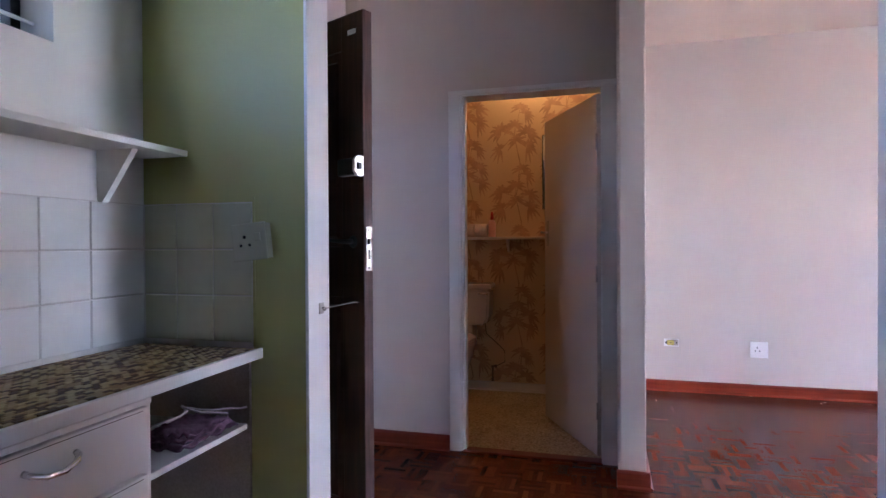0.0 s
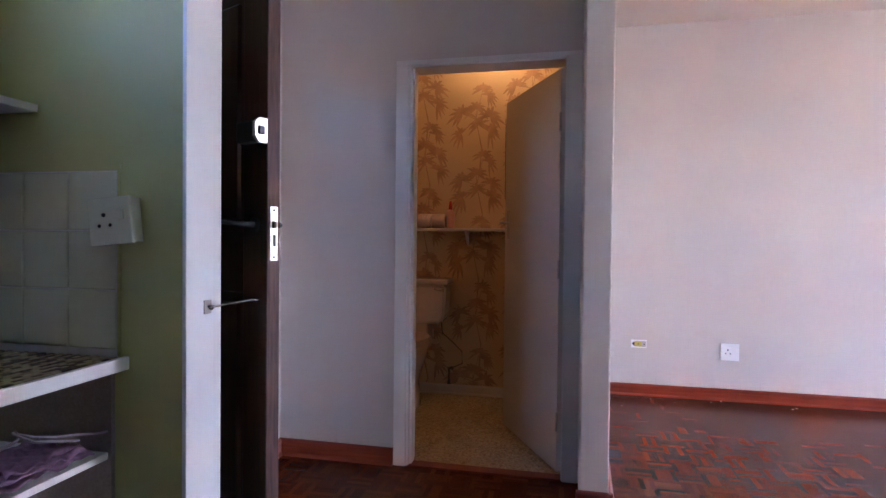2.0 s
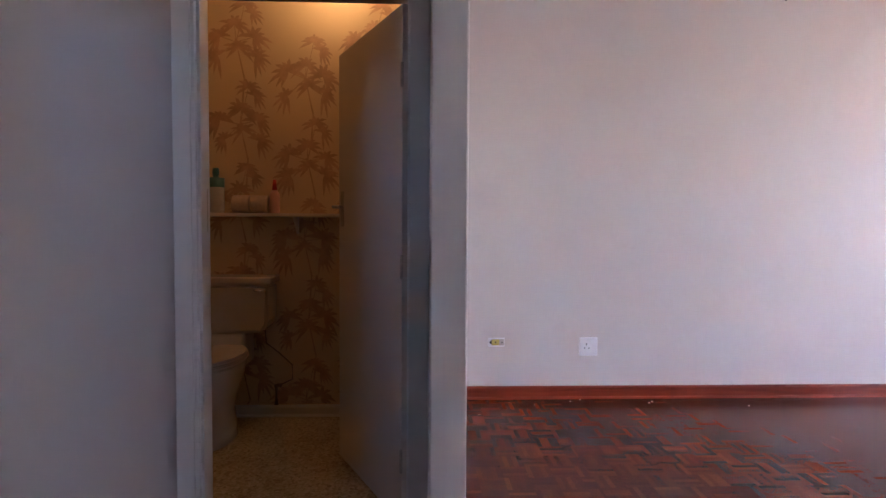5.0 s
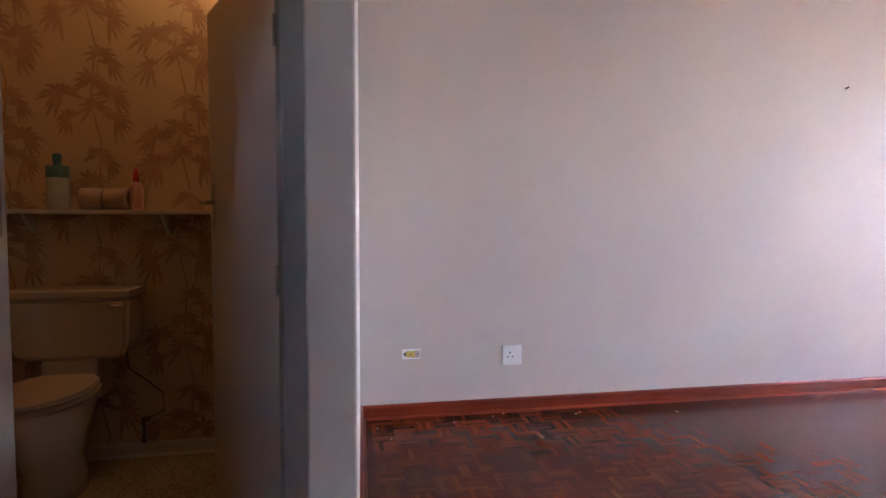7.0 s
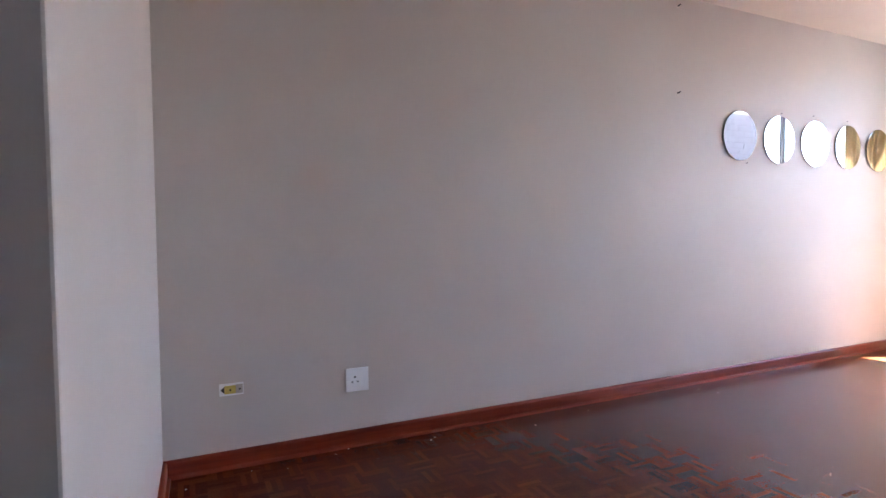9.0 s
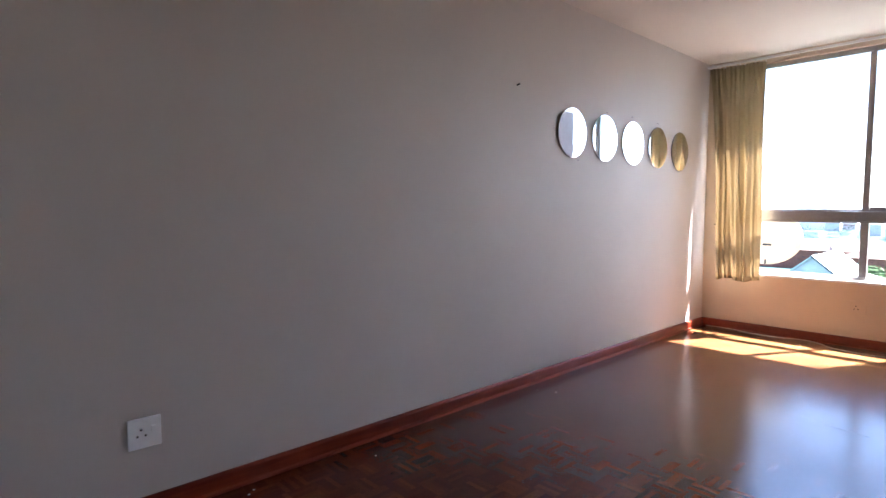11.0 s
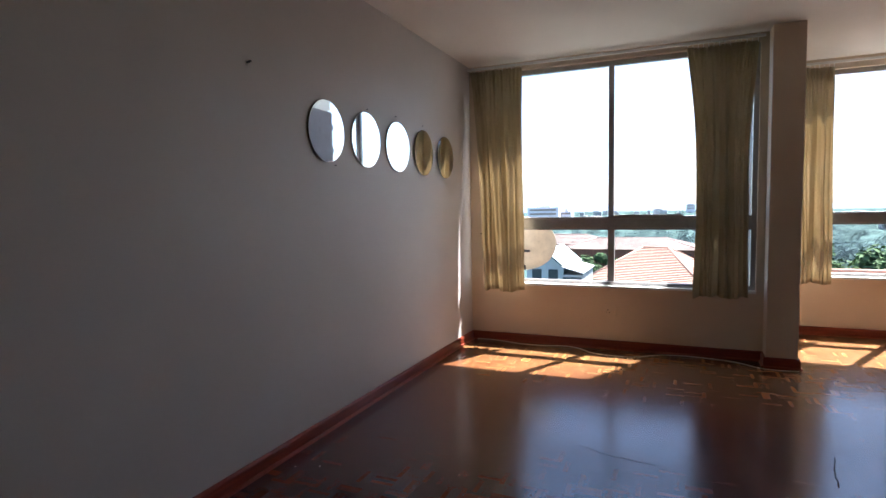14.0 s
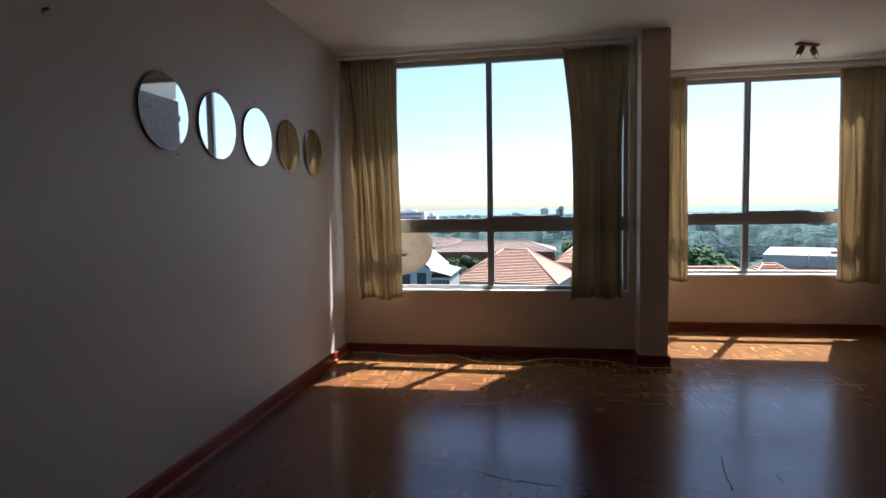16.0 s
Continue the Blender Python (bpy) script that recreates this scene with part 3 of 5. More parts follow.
# ---------------------------------------------------------------- front door
def front_door():
    th = tagged(new("door_2"), "dark stained panelled front door hooked open", "door", kind="structure")
    hx, hy, fx, fy = -1.20, 2.475, -0.465, 2.164
    ang = math.degrees(math.atan2(fy - hy, fx - hx))
    w = math.hypot(fx - hx, fy - hy)
    th.matrix_basis = pose(hx, hy, 0.012, 0, 0, ang)
    h = 1.975
    # local: x from hinge to lock edge, the kitchen side at y = 0, the hall side at y = 0.042
    for name, lo, hi in (("stile", (0, 0, 0), (0.11, 0.042, h)), ("stile", (w - 0.11, 0, 0), (w - 0.003, 0.042, h)),
                         ("rail", (0.11, 0.001, 0), (w - 0.11, 0.041, 0.22)), ("rail", (0.11, 0.001, 0.98), (w - 0.11, 0.041, 1.16)), ("rail", (0.11, 0.001, h - 0.12), (w - 0.11, 0.041, h)),
                         ("muntin", (w / 2 - 0.05, 0.001, 0.22), (w / 2 + 0.05, 0.041, 0.98)), ("muntin", (w / 2 - 0.05, 0.001, 1.16), (w / 2 + 0.05, 0.041, h - 0.12))):
        part(name, box(lo, hi, 0.003), M_DOOR, th)
    for x0, x1 in ((0.11, w / 2 - 0.05), (w / 2 + 0.05, w - 0.11)):
        for z0, z1 in ((0.22, 0.98), (1.16, h - 0.12)):
            bm = box((x0, 0.014, z0), (x1, 0.028, z1))
            box((x0 + 0.03, 0.006, z0 + 0.03), (x1 - 0.03, 0.036, z1 - 0.03), 0.008, bm, 1)
            part("panel", bm, M_DOOR, th)
    part("lock_edge", box((w - 0.003, 0.0005, 0.0), (w, 0.0415, h), 0.0008), M_DEDGE, th, "worn bare wood lock edge")
    fp = part("lock_plate", box((w, 0.009, 1.077), (w + 0.0025, 0.033, 1.228), 0.0008), M_METAL, th, "scratched steel lock plate")
    part("latch", prism([(w, 0.014), (w + 0.012, 0.014), (w + 0.004, 0.028), (w, 0.028)], 1.168, 1.187, "z"), M_DARK, fp)
    part("bolt_slot", box((w + 0.0022, 0.017, 1.117), (w + 0.0032, 0.026, 1.150)), M_HOLE, fp)
    for z in (1.087, 1.218):
        part("screw", lathe([(0, 0.0012), (0.004, 0.0006), (0.004, 0)], pose(w + 0.0025, 0.021, z, 0, 90), sides=10), M_DARK, fp)
    ny = part("rim_latch", box((w - 0.10, -0.032, 1.405), (w - 0.014, 0, 1.465), 0.006), M_DARK, th, "old rim latch with a bright nose plate")
    part("nose_plate", prism([(1.402, -0.026), (1.418, -0.040), (1.455, -0.040), (1.470, -0.026), (1.470, 0.0), (1.402, 0.0)], w - 0.013, w - 0.001, "x"), M_METAL, ny)
    for v in ny.children[0].data.vertices:
        v.co = (v.co.x, v.co.z, v.co.y)
    part("latch_bolt", box((w - 0.004, -0.030, 1.424), (w + 0.006, -0.014, 1.446), 0.001), M_DARK, ny)
    for side, y in ((-1, 0.0), (1, 0.042)):
        lever = part("lever", rod([(w - 0.055, y, 1.178), (w - 0.055, y + side * 0.045, 1.178), (w - 0.075, y + side * 0.052, 1.180), (w - 0.17, y + side * 0.050, 1.188)], 0.009, taper=0.006), M_DARK, th)
        part("rose", lathe([(0, 0.006), (0.018, 0.006), (0.022, 0)], pose(w - 0.055, y, 1.178, 90 if side < 0 else -90), sides=20), M_DARK, lever)
    part("key", box((w - 0.062, 0.042, 1.128), (w - 0.052, 0.075, 1.135), 0.002), M_DARK, th)
    part("name_strip", box((w - 0.075, -0.0015, h - 0.075), (w - 0.035, 0, h - 0.058)), M_UNIT, th)
    for z in (0.22, 1.0, 1.75):
        part("hinge", rod([(-0.004, 0.046, z - 0.05), (-0.004, 0.046, z + 0.05)], 0.006), M_METAL, th)


front_door()


def entrance_frame():
    th = tagged(new("door_frame"), "pale painted front door frame with a chain", "door frame", kind="structure")
    th.empty_display_size = 0.05
    x0, x1 = HALL - 0.205, HALL + 0.014
    for ya, yb, yo, lip in ((3.296, 3.312, 3.355, 1), (2.458, 2.474, 2.42, -1)):
        bm = box((x0, ya, 0), (x1, yb, 2.04), 0.003)
        lo, hi = sorted((yb if lip > 0 else ya, yo))
        box((HALL, lo, 0), (x1, hi, 2.09), 0.004, bm)
        sa, sb = sorted((ya - 0.016, ya) if lip > 0 else (yb, yb + 0.016))
        box((HALL - 0.06, sa, 0), (HALL - 0.035, sb, 2.03), 0.002, bm)
        part("jamb", bm, M_WHITE, th)
    bm = box((x0, 2.474, 2.035), (x1, 3.296, 2.05), 0.003)
    box((HALL, 2.42, 2.05), (x1 - 0.001, 3.355, 2.095), 0.004, bm)
    part("head", bm, M_WHITE, th)
    part("threshold", box((x0, 2.474, -0.01), (HALL, 3.296, 0.012), 0.004), M_SKIRT, th)
    xk = x1
    part("rim_keeper", box((xk, 3.303, 1.43), (xk + 0.028, 3.345, 1.485), 0.004), M_DARK, th, "black rim lock keeper")
    keep = part("chain_keeper", box((xk, 3.268, 1.155), (xk + 0.03, 3.306, 1.245), 0.005), M_DARK, th, "black chain keeper")
    links = 9
    for k in range(links):
        t = k / (links - 1)
        z, y = 1.375 - 0.15 * t, 3.327 + 0.012 * math.sin(math.pi * t)
        ring = bmesh.new()
        pts = [(0.006 * math.cos(a), 0.011 * math.sin(a)) for a in [2 * math.pi * i / 10 for i in range(11)]]
        if k % 2:
            rod([(xk + 0.012, y + u, z + v) for u, v in pts], 0.0022, ring, 6)
        else:
            rod([(xk + 0.012 + u, y, z + v) for u, v in pts], 0.0022, ring, 6)
        part("chain_link", ring, M_METAL, keep)


entrance_frame()


def light_switch():
    th = thing("light_switch", "white light switch plate beside the front door", "switch", (HALL, 3.405, 1.375))
    part("plate", box((0, -0.03, -0.055), (0.009, 0.03, 0.055), 0.003), M_PLAST, th)
    part("rocker", box((0.009, -0.011, -0.013), (0.014, 0.011, 0.013), 0.002), M_PLAST, th)


light_switch()


def meter_box():
    th = thing("distribution_board", "white flush distribution board over the front door", "distribution board", (HALL, 3.14, 2.24))
    part("cover", box((0, -0.17, -0.115), (0.012, 0.17, 0.15), 0.003), M_WHITE, th)
    part("lid", box((0.012, -0.155, -0.10), (0.020, 0.155, 0.135), 0.003), M_PLAST, th)
    part("catch", box((0.020, 0.115, -0.01), (0.026, 0.14, 0.01), 0.002), M_DARK, th)


meter_box()


def cabin_hook():
    th = thing("cabin_hook", "bright cabin hook holding the front door open", "hook", (JAMB, 2.042, 0.972))
    part("plate", box((0, -0.014, -0.018), (0.004, 0.014, 0.018), 0.001), M_METAL, th)
    part("eye", rod([(0.003, 0, 0), (0.012, 0, 0.004), (0.018, 0.004, 0), (0.012, 0.006, -0.006), (0.005, 0.003, -0.004)], 0.003, sides=8), M_METAL, th)
    part("arm", rod([(0.015, 0.003, 0), (0.035, 0.03, 0.004), (0.075, 0.088, 0.012), (0.088, 0.100, 0.010)], 0.0032, sides=8), M_CHROME, th)


cabin_hook()


# ---------------------------------------------------------------- outside the front door
M_CEMENT = plain("grey_cement", (0.09, 0.085, 0.09), 0.9, 0, 0.2, 6)
structure("floor_corridor", box((-2.75, 1.4, -0.2), (HALL - 0.205, 9.0, -0.006)), M_CEMENT, "bare cement corridor floor", "floor")
structure("ceiling_corridor", box((-2.75, 1.4, 2.5), (HALL - 0.205, 9.0, 2.6)), M_CEIL, "corridor ceiling", "ceiling")
screen = bmesh.new()
# unseen solid stretch, its height set by how much sky light reaches the hall
box((-2.75, 1.4, 0), (-2.6, 2.1, 2.2), 0, screen)
for k in range(13):
    box((-2.75, 2.1, 0.2 * k), (-2.6, 9.0, 0.2 * k + 0.12), 0, screen)
for k in range(35):
    box((-2.73, 2.1 + 0.2 * k, 0), (-2.62, 2.245 + 0.2 * k, 2.5), 0, screen)
# unseen end walls, added to keep sky light out of the corridor
structure("wall_corridor_end", box((-2.75, 9.0, 0), (HALL - 0.205, 9.1, 2.6)), M_HALL, "unseen corridor end wall added to hold back sky light", "wall")
structure("wall_corridor_end", box((-2.75, 1.3, 0), (HALL - 0.205, 1.4, 2.6)), M_HALL, "unseen corridor end wall added to hold back sky light", "wall")
structure("wall_corridor", screen, plain("brown_screen_brick", (0.13, 0.065, 0.05), 0.9, 0, 0.2, 9), "pierced block screen of the open corridor", "wall")


# ---------------------------------------------------------------- toilet room
def palm_print():
    """Printed palm fronds on the paper: flat leaflets just proud of it."""
    rng = random.Random(5)
    bm = bmesh.new()

    def leaflet(to3, c, ang, length, width):
        d = Vector((math.cos(ang), math.sin(ang)))
        droop = length * rng.uniform(0.30, 0.55)
        lift = rng.uniform(0.0006, 0.004)
        sides = ([], [])
        for s, w in ((0.0, 0.25), (0.3, 1.0), (0.65, 0.8), (1.0, 0.0)):
            p = c + d * length * s + Vector((0, -droop * s * s))
            t = d * length + Vector((0, -2 * droop * s))
            n = Vector((-t.y, t.x)).normalized() * width * w
            sides[0].append(p + n)
            if w:
                sides[1].append(p - n)
        bm.faces.new([bm.verts.new(to3(p, lift)) for p in sides[0] + sides[1][::-1]])

    def frond(to3, c, ang, size):
        k = rng.randint(9, 12)
        for i in range(k):
            leaflet(to3, c, ang + (i / (k - 1) - 0.5) * 4.0, size * rng.uniform(0.75, 1.15), size * 0.11)

    def stem(to3, p, q, w):
        d = (q - p).normalized()
        n = Vector((-d.y, d.x)) * w
        lift = rng.uniform(0.0002, 0.0005)
        bm.faces.new([bm.verts.new(to3(v, lift)) for v in (p - n, p + n, q + n * 0.6, q - n * 0.6)])

    def plant(to3, x, z):
        # one palm: a stem, a crown of broad fans and a young sprig over it
        foot, top = Vector((x + 0.03, z - 0.40)), Vector((x, z + 0.02))
        mid = (foot + top) / 2 + Vector((0.03, 0))
        stem(to3, foot, mid, 0.006)
        stem(to3, mid, top, 0.005)
        for dx, dz, ang, size in ((-0.11, 0.03, 2.3, 0.125), (0.10, 0.02, 0.8, 0.12), (0.0, 0.09, 1.6, 0.12), (-0.10, -0.09, 2.9, 0.11), (0.10, -0.09, 0.3, 0.105), (0.01, -0.04, 1.7, 0.10)):
            q = top + Vector((dx, dz)) + Vector((rng.uniform(-0.012, 0.012), rng.uniform(-0.012, 0.012)))
            stem(to3, top, q, 0.003)
            frond(to3, q, ang + rng.uniform(-0.2, 0.2), size * rng.uniform(0.75, 0.95))
        tip = top + Vector((0.05, 0.22))
        stem(to3, top, tip, 0.003)
        frond(to3, tip, 1.3, 0.085)
        frond(to3, tip + Vector((0.04, -0.05)), 0.5, 0.075)

    back = lambda p, h: (p.x, TBACK - h, p.y)
    right = lambda p, h: (0.385 - h, p.x, p.y)
    for i in range(4):
        for j in range(5):
            plant(back, -1.10 + 0.40 * i + rng.uniform(-0.015, 0.015), 0.08 + 0.485 * j + (0.21 if i % 2 else 0))
    for i in range(3):
        for j in range(5):
            plant(right, 3.8 + 0.40 * i, 0.08 + 0.485 * j + (0.21 if i % 2 else 0))
    return bm


palms = palm_print()
for v in palms.verts:
    v.co.z = min(max(v.co.z, 0.075), CEIL - 0.01)
tagged(structure("trim_wallpaper_print", palms, M_PRINT, "brown palm frond print on the wallpaper", "wallpaper"), kind="structure")


def toilet_shelf():
    th = thing("toilet_shelf", "narrow painted shelf above the toilet", "shelf", (-0.35, TBACK, 1.215))
    part("board", box((-0.75, -0.13, 0), (0.735, 0, 0.02), 0.003), M_TDOOR, th)
    for x in (-0.6, 0.0, 0.6):
        part("bracket", prism([(-0.11, 0), (0, 0), (0, -0.10)], x - 0.008, x + 0.008, "x"), M_TDOOR, th)


toilet_shelf()


M_PIPE = plain("brown_painted_pipe", (0.17, 0.105, 0.065), 0.6)


def toilet():
    x0 = -0.722
    th = thing("toilet", "cream close-coupled toilet with the lid down", "toilet", (x0, TBACK, 0))
    w = 0.245
    body = bmesh.new()
    prof = [(-w + 0.03, 0.55), (w - 0.03, 0.55), (w, 0.60), (w + 0.008, 0.83), (-w - 0.008, 0.83), (-w, 0.60)]
    prism(prof, -0.215, -0.015, "y", body)
    bmesh.ops.bevel(body, geom=body.edges[:], offset=0.018, segments=3, affect="EDGES")
    cistern = part("cistern", body, M_PORC, th)
    part("cistern_lid", box((-w - 0.022, -0.228, 0.831), (w + 0.022, -0.008, 0.870), 0.012, segs=3), M_PORC, cistern)
    part("flush_lever", rod([(w - 0.065, -0.216, 0.800), (w - 0.065, -0.238, 0.800), (w - 0.045, -0.246, 0.798), (w - 0.0, -0.244, 0.795)], 0.008), M_CHROME, cistern, "chrome flush lever")
    rings = [(0.0, 0.105, 0.20, -0.36), (0.06, 0.10, 0.19, -0.36), (0.16, 0.095, 0.175, -0.37), (0.26, 0.125, 0.20, -0.40), (0.36, 0.165, 0.235, -0.425), (0.43, 0.18, 0.255, -0.435), (0.445, 0.178, 0.252, -0.435)]
    bowl = bmesh.new()
    vs = [[bowl.verts.new((a * math.cos(t), c + b * math.sin(t), z)) for t in [2 * math.pi * k / 32 for k in range(32)]] for z, a, b, c in rings]
    for p, q in zip(vs, vs[1:]):
        for k in range(32):
            bowl.faces.new((p[k], p[(k + 1) % 32], q[(k + 1) % 32], q[k])).smooth = True
    bowl.faces.new(vs[0])
    bowl.faces.new(vs[-1])
    box((-0.12, -0.22, 0.36), (0.12, -0.03, 0.55), 0.02, bowl)
    bmesh.ops.recalc_face_normals(bowl, faces=bowl.faces[:])
    part("bowl", bowl, M_PORC, th)

    def oval(z0, z1, grow):
        bm = bmesh.new()
        pts = []
        for k in range(40):
            t = 2 * math.pi * k / 40
            y = -0.435 + (0.26 + grow) * math.sin(t)
            pts.append(((0.185 + grow) * math.cos(t), min(y, -0.165)))
        prism(pts, z0, z1, "z", bm)
        rim = [e for e in bm.edges if abs(e.verts[0].co.z - z1) < 1e-6 and abs(e.verts[1].co.z - z1) < 1e-6]
        bmesh.ops.bevel(bm, geom=rim, offset=0.007, segments=2, affect="EDGES")
        return bm
    part("seat", oval(0.448, 0.466, 0.004), M_SEAT, th)
    part("lid", oval(0.470, 0.488, 0.0), M_SEAT, th)
    for x in (-0.075, 0.075):
        part("hinge", rod([(x - 0.02, -0.160, 0.476), (x + 0.02, -0.160, 0.476)], 0.012), M_SEAT, th)
    part("supply_pipe", rod([(w - 0.05, -0.09, 0.56), (w - 0.04, -0.09, 0.47), (w + 0.03, -0.06, 0.40), (w + 0.10, -0.05, 0.33), (w + 0.10, -0.04, 0.24), (w + 0.02, -0.03, 0.20)], 0.004), M_PIPE, th, "thin dark supply hose")
    part("stop_valve", rod([(w + 0.0, -0.03, 0.08), (w + 0.0, -0.03, 0.20), (w + 0.03, -0.05, 0.205)], 0.013), M_PIPE, th, "dark floor valve")


toilet()


def bottle(name, at, profile, mat, label, cap=None, cap_mat=None):
    th = thing(name, label, "bottle", at)
    part("body", lathe(profile, sides=20), mat, th)
    if cap:
        part("cap", lathe(cap, sides=16), cap_mat, th)


M_TEAL = plain("teal_plastic", (0.03, 0.12, 0.13), 0.3)
M_CLEAR = plain("pale_plastic", (0.45, 0.45, 0.42), 0.25)
M_RED = plain("red_plastic", (0.5, 0.03, 0.02), 0.35)
M_PINK = plain("pink_plastic", (0.62, 0.32, 0.26), 0.35)
bottle("spray_bottle", (-0.81, TBACK - 0.07, 1.235), [(0, 0), (0.044, 0), (0.047, 0.02), (0.047, 0.15), (0.025, 0.19), (0.014, 0.21), (0, 0.21)], M_CLEAR, "pale bottle with a teal band and cap on the shelf",
           [(0.0, 0.265), (0.018, 0.262), (0.020, 0.235), (0.016, 0.212), (0.028, 0.20), (0.0485, 0.205), (0.0485, 0.15)], M_TEAL)
bottle("red_bottle", (-0.47, TBACK - 0.07, 1.235), [(0, 0), (0.028, 0), (0.030, 0.015), (0.030, 0.11), (0.016, 0.135), (0, 0.135)], M_PINK, "pink bottle with a red cap on the shelf",
       [(0, 0.20), (0.009, 0.198), (0.015, 0.137), (0, 0.137)], M_RED)


def paper_rolls():
    for dx in (0.0, 0.105):
        th = thing("toilet_roll", "white toilet roll lying on the shelf", "toilet roll", (-0.66 + dx, TBACK - 0.068, 1.2875), "toilet rolls")
        m = pose(0, 0, 0, 0, 90)
        part("paper", lathe([(0.02, -0.048), (0.051, -0.048), (0.0525, -0.044), (0.0525, 0.044), (0.051, 0.048), (0.02, 0.048), (0.02, -0.048)], m, sides=28), plain("pinkish_paper", (0.50, 0.37, 0.28), 0.9, 0, 0.1, 60), th)


paper_rolls()


def wall_basin():
    th = thing("wash_basin", "small cream wash basin with a chrome tap", "basin", (0.385, 4.42, 0.86))
    bm = bmesh.new()
    outline = [(0, -0.17), (-0.25, -0.17), (-0.33, -0.11), (-0.35, 0.0), (-0.33, 0.11), (-0.25, 0.17), (0, 0.17)]
    prism(outline, -0.11, 0.0, "z", bm)
    for v in bm.verts:
        if v.co.z < -0.05:
            v.co.x, v.co.y = v.co.x * 0.6, v.co.y * 0.7
    bmesh.ops.bevel(bm, geom=bm.edges[:], offset=0.012, segments=2, affect="EDGES")
    part("bowl", bm, M_PORC, th)
    part("tap", rod([(-0.05, 0, 0), (-0.05, 0, 0.08), (-0.08, 0, 0.105), (-0.14, 0, 0.10), (-0.15, 0, 0.075)], 0.012), M_CHROME, th)


wall_basin()


def wall_cabinet():
    th = thing("mirror_cabinet", "slim mirror with a dark edge on the papered wall", "mirror", (-0.02, TBACK, 1.74))
    part("backing", box((-0.06, -0.018, -0.29), (0.36, 0, 0.29), 0.003), M_DARK, th)
    part("glass", box((-0.055, -0.021, -0.285), (0.355, -0.0182, 0.285)), M_MIRR, th)


wall_cabinet()


def toilet_lamp():
    th = thing("ceiling_lamp", "bare warm bulb in a holder on the toilet ceiling", "lamp", (-0.10, 4.55, CEIL))
    part("holder", lathe([(0, 0), (0.04, 0), (0.04, 0.015), (0.02, 0.03), (0.02, 0.09), (0, 0.09)], pose(0, 0, 0, 180), sides=20), M_PLAST, th)

    def glow(nt, bsdf, _):
        bsdf.inputs["Base Color"].default_value = (1, 0.8, 0.5, 1)
        bsdf.inputs["Emission Color"].default_value = (1.0, 0.61, 0.21, 1)
        bsdf.inputs["Emission Strength"].default_value = LAMP
    part("bulb", lathe([(0, 0.20), (0.025, 0.193), (0.036, 0.165), (0.03, 0.13), (0.016, 0.09)], pose(0, 0, 0, 180), sides=20), material("bulb_glow", glow), th)


LAMP = 1.35
toilet_lamp()


# ---------------------------------------------------------------- kitchen
def worktop():
    th = thing("worktop", "kitchen worktop of small brown and beige mosaic tiles", "worktop", (0, 0, 0))
    x0, x1, y0, y1, z = KIT + 0.001, -0.735, -0.4, GREEN - 0.001, 0.846
    part("board", box((x0, y0, z - 0.034), (x1 - 0.012, y1, z - 0.001)), M_BOARD, th)
    edge = box((x1 - 0.011, y0, z - 0.029), (x1 + 0.004, y1, z + 0.004), 0.003)
    part("edging", edge, M_WHITE, th, "chipped white edging strip")
    rng = random.Random(9)
    cols = [(0.075, 0.042, 0.024), (0.12, 0.07, 0.035), (0.36, 0.28, 0.15), (0.44, 0.35, 0.19), (0.30, 0.21, 0.105)]

    def mosaic(nt, bsdf, _):
        r = nt.nodes.new("ShaderNodeValToRGB")
        r.color_ramp.interpolation = "CONSTANT"
        while len(r.color_ramp.elements) < 5:
            r.color_ramp.elements.new(0.5)
        for e, p, c in zip(r.color_ramp.elements, (0, 0.24, 0.36, 0.60, 0.82), cols):
            e.position, e.color = p, (*c, 1)
        nt.links.new(nt.nodes.new("ShaderNodeNewGeometry").outputs["Random Per Island"], r.inputs["Fac"])
        stain = ramp(nt, noise_fac(nt, 40, 5), [(0.3, (0.8, 0.8, 0.8)), (0.7, (1.1, 1.1, 1.1))])
        nt.links.new(mixed(nt, r.outputs["Color"], stain, 1.0, "MULTIPLY"), bsdf.inputs["Base Color"])
        bsdf.inputs["Roughness"].default_value = 0.6
        bsdf.inputs["Specular IOR Level"].default_value = 0.25
    verts, faces = [], []
    a, b = 0.0135, 0.0225
    for i in range(int((x1 - 0.013 - x0) / a)):
        for j in range(int((y1 - 0.3) / b)):
            cx, cy = x0 + (i + 0.5) * a, 0.3 + (j + 0.5 + 0.5 * (i % 2)) * b
            if cy > y1 - b / 2:
                continue
            h = rng.uniform(0, 0.0008)
            k = len(verts)
            for dz, g in ((-0.001, 0.0008), (0.0025 + h, 0.0014)):
                verts += [(cx + sx * (a / 2 - g), cy + sy * (b / 2 - g), z + dz) for sx, sy in ((-1, -1), (1, -1), (1, 1), (-1, 1))]
            faces += [(k + 4, k + 5, k + 6, k + 7)] + [(k + q, k + (q + 1) % 4, k + 4 + (q + 1) % 4, k + 4 + q) for q in range(4)]
    me = bpy.data.meshes.new("mosaic_tiles")
    me.from_pydata(verts, [], faces)
    me.materials.append(material("mosaic_glaze", mosaic))
    ob = new("mosaic_tiles", me)
    ob.parent = th
    tagged(ob, kind="stuff")


worktop()


def drawer_handle(parent, x, y, z):
    pts = [(x, y - 0.055, z), (x + 0.018, y - 0.053, z - 0.004), (x + 0.026, y - 0.028, z - 0.014), (x + 0.028, y + 0.008, z - 0.017), (x + 0.023, y + 0.040, z - 0.008), (x + 0.010, y + 0.054, z), (x, y + 0.056, z + 0.002)]
    part("handle", rod(pts, 0.0065, sides=10), M_CHROME, parent, "chrome bow handle")


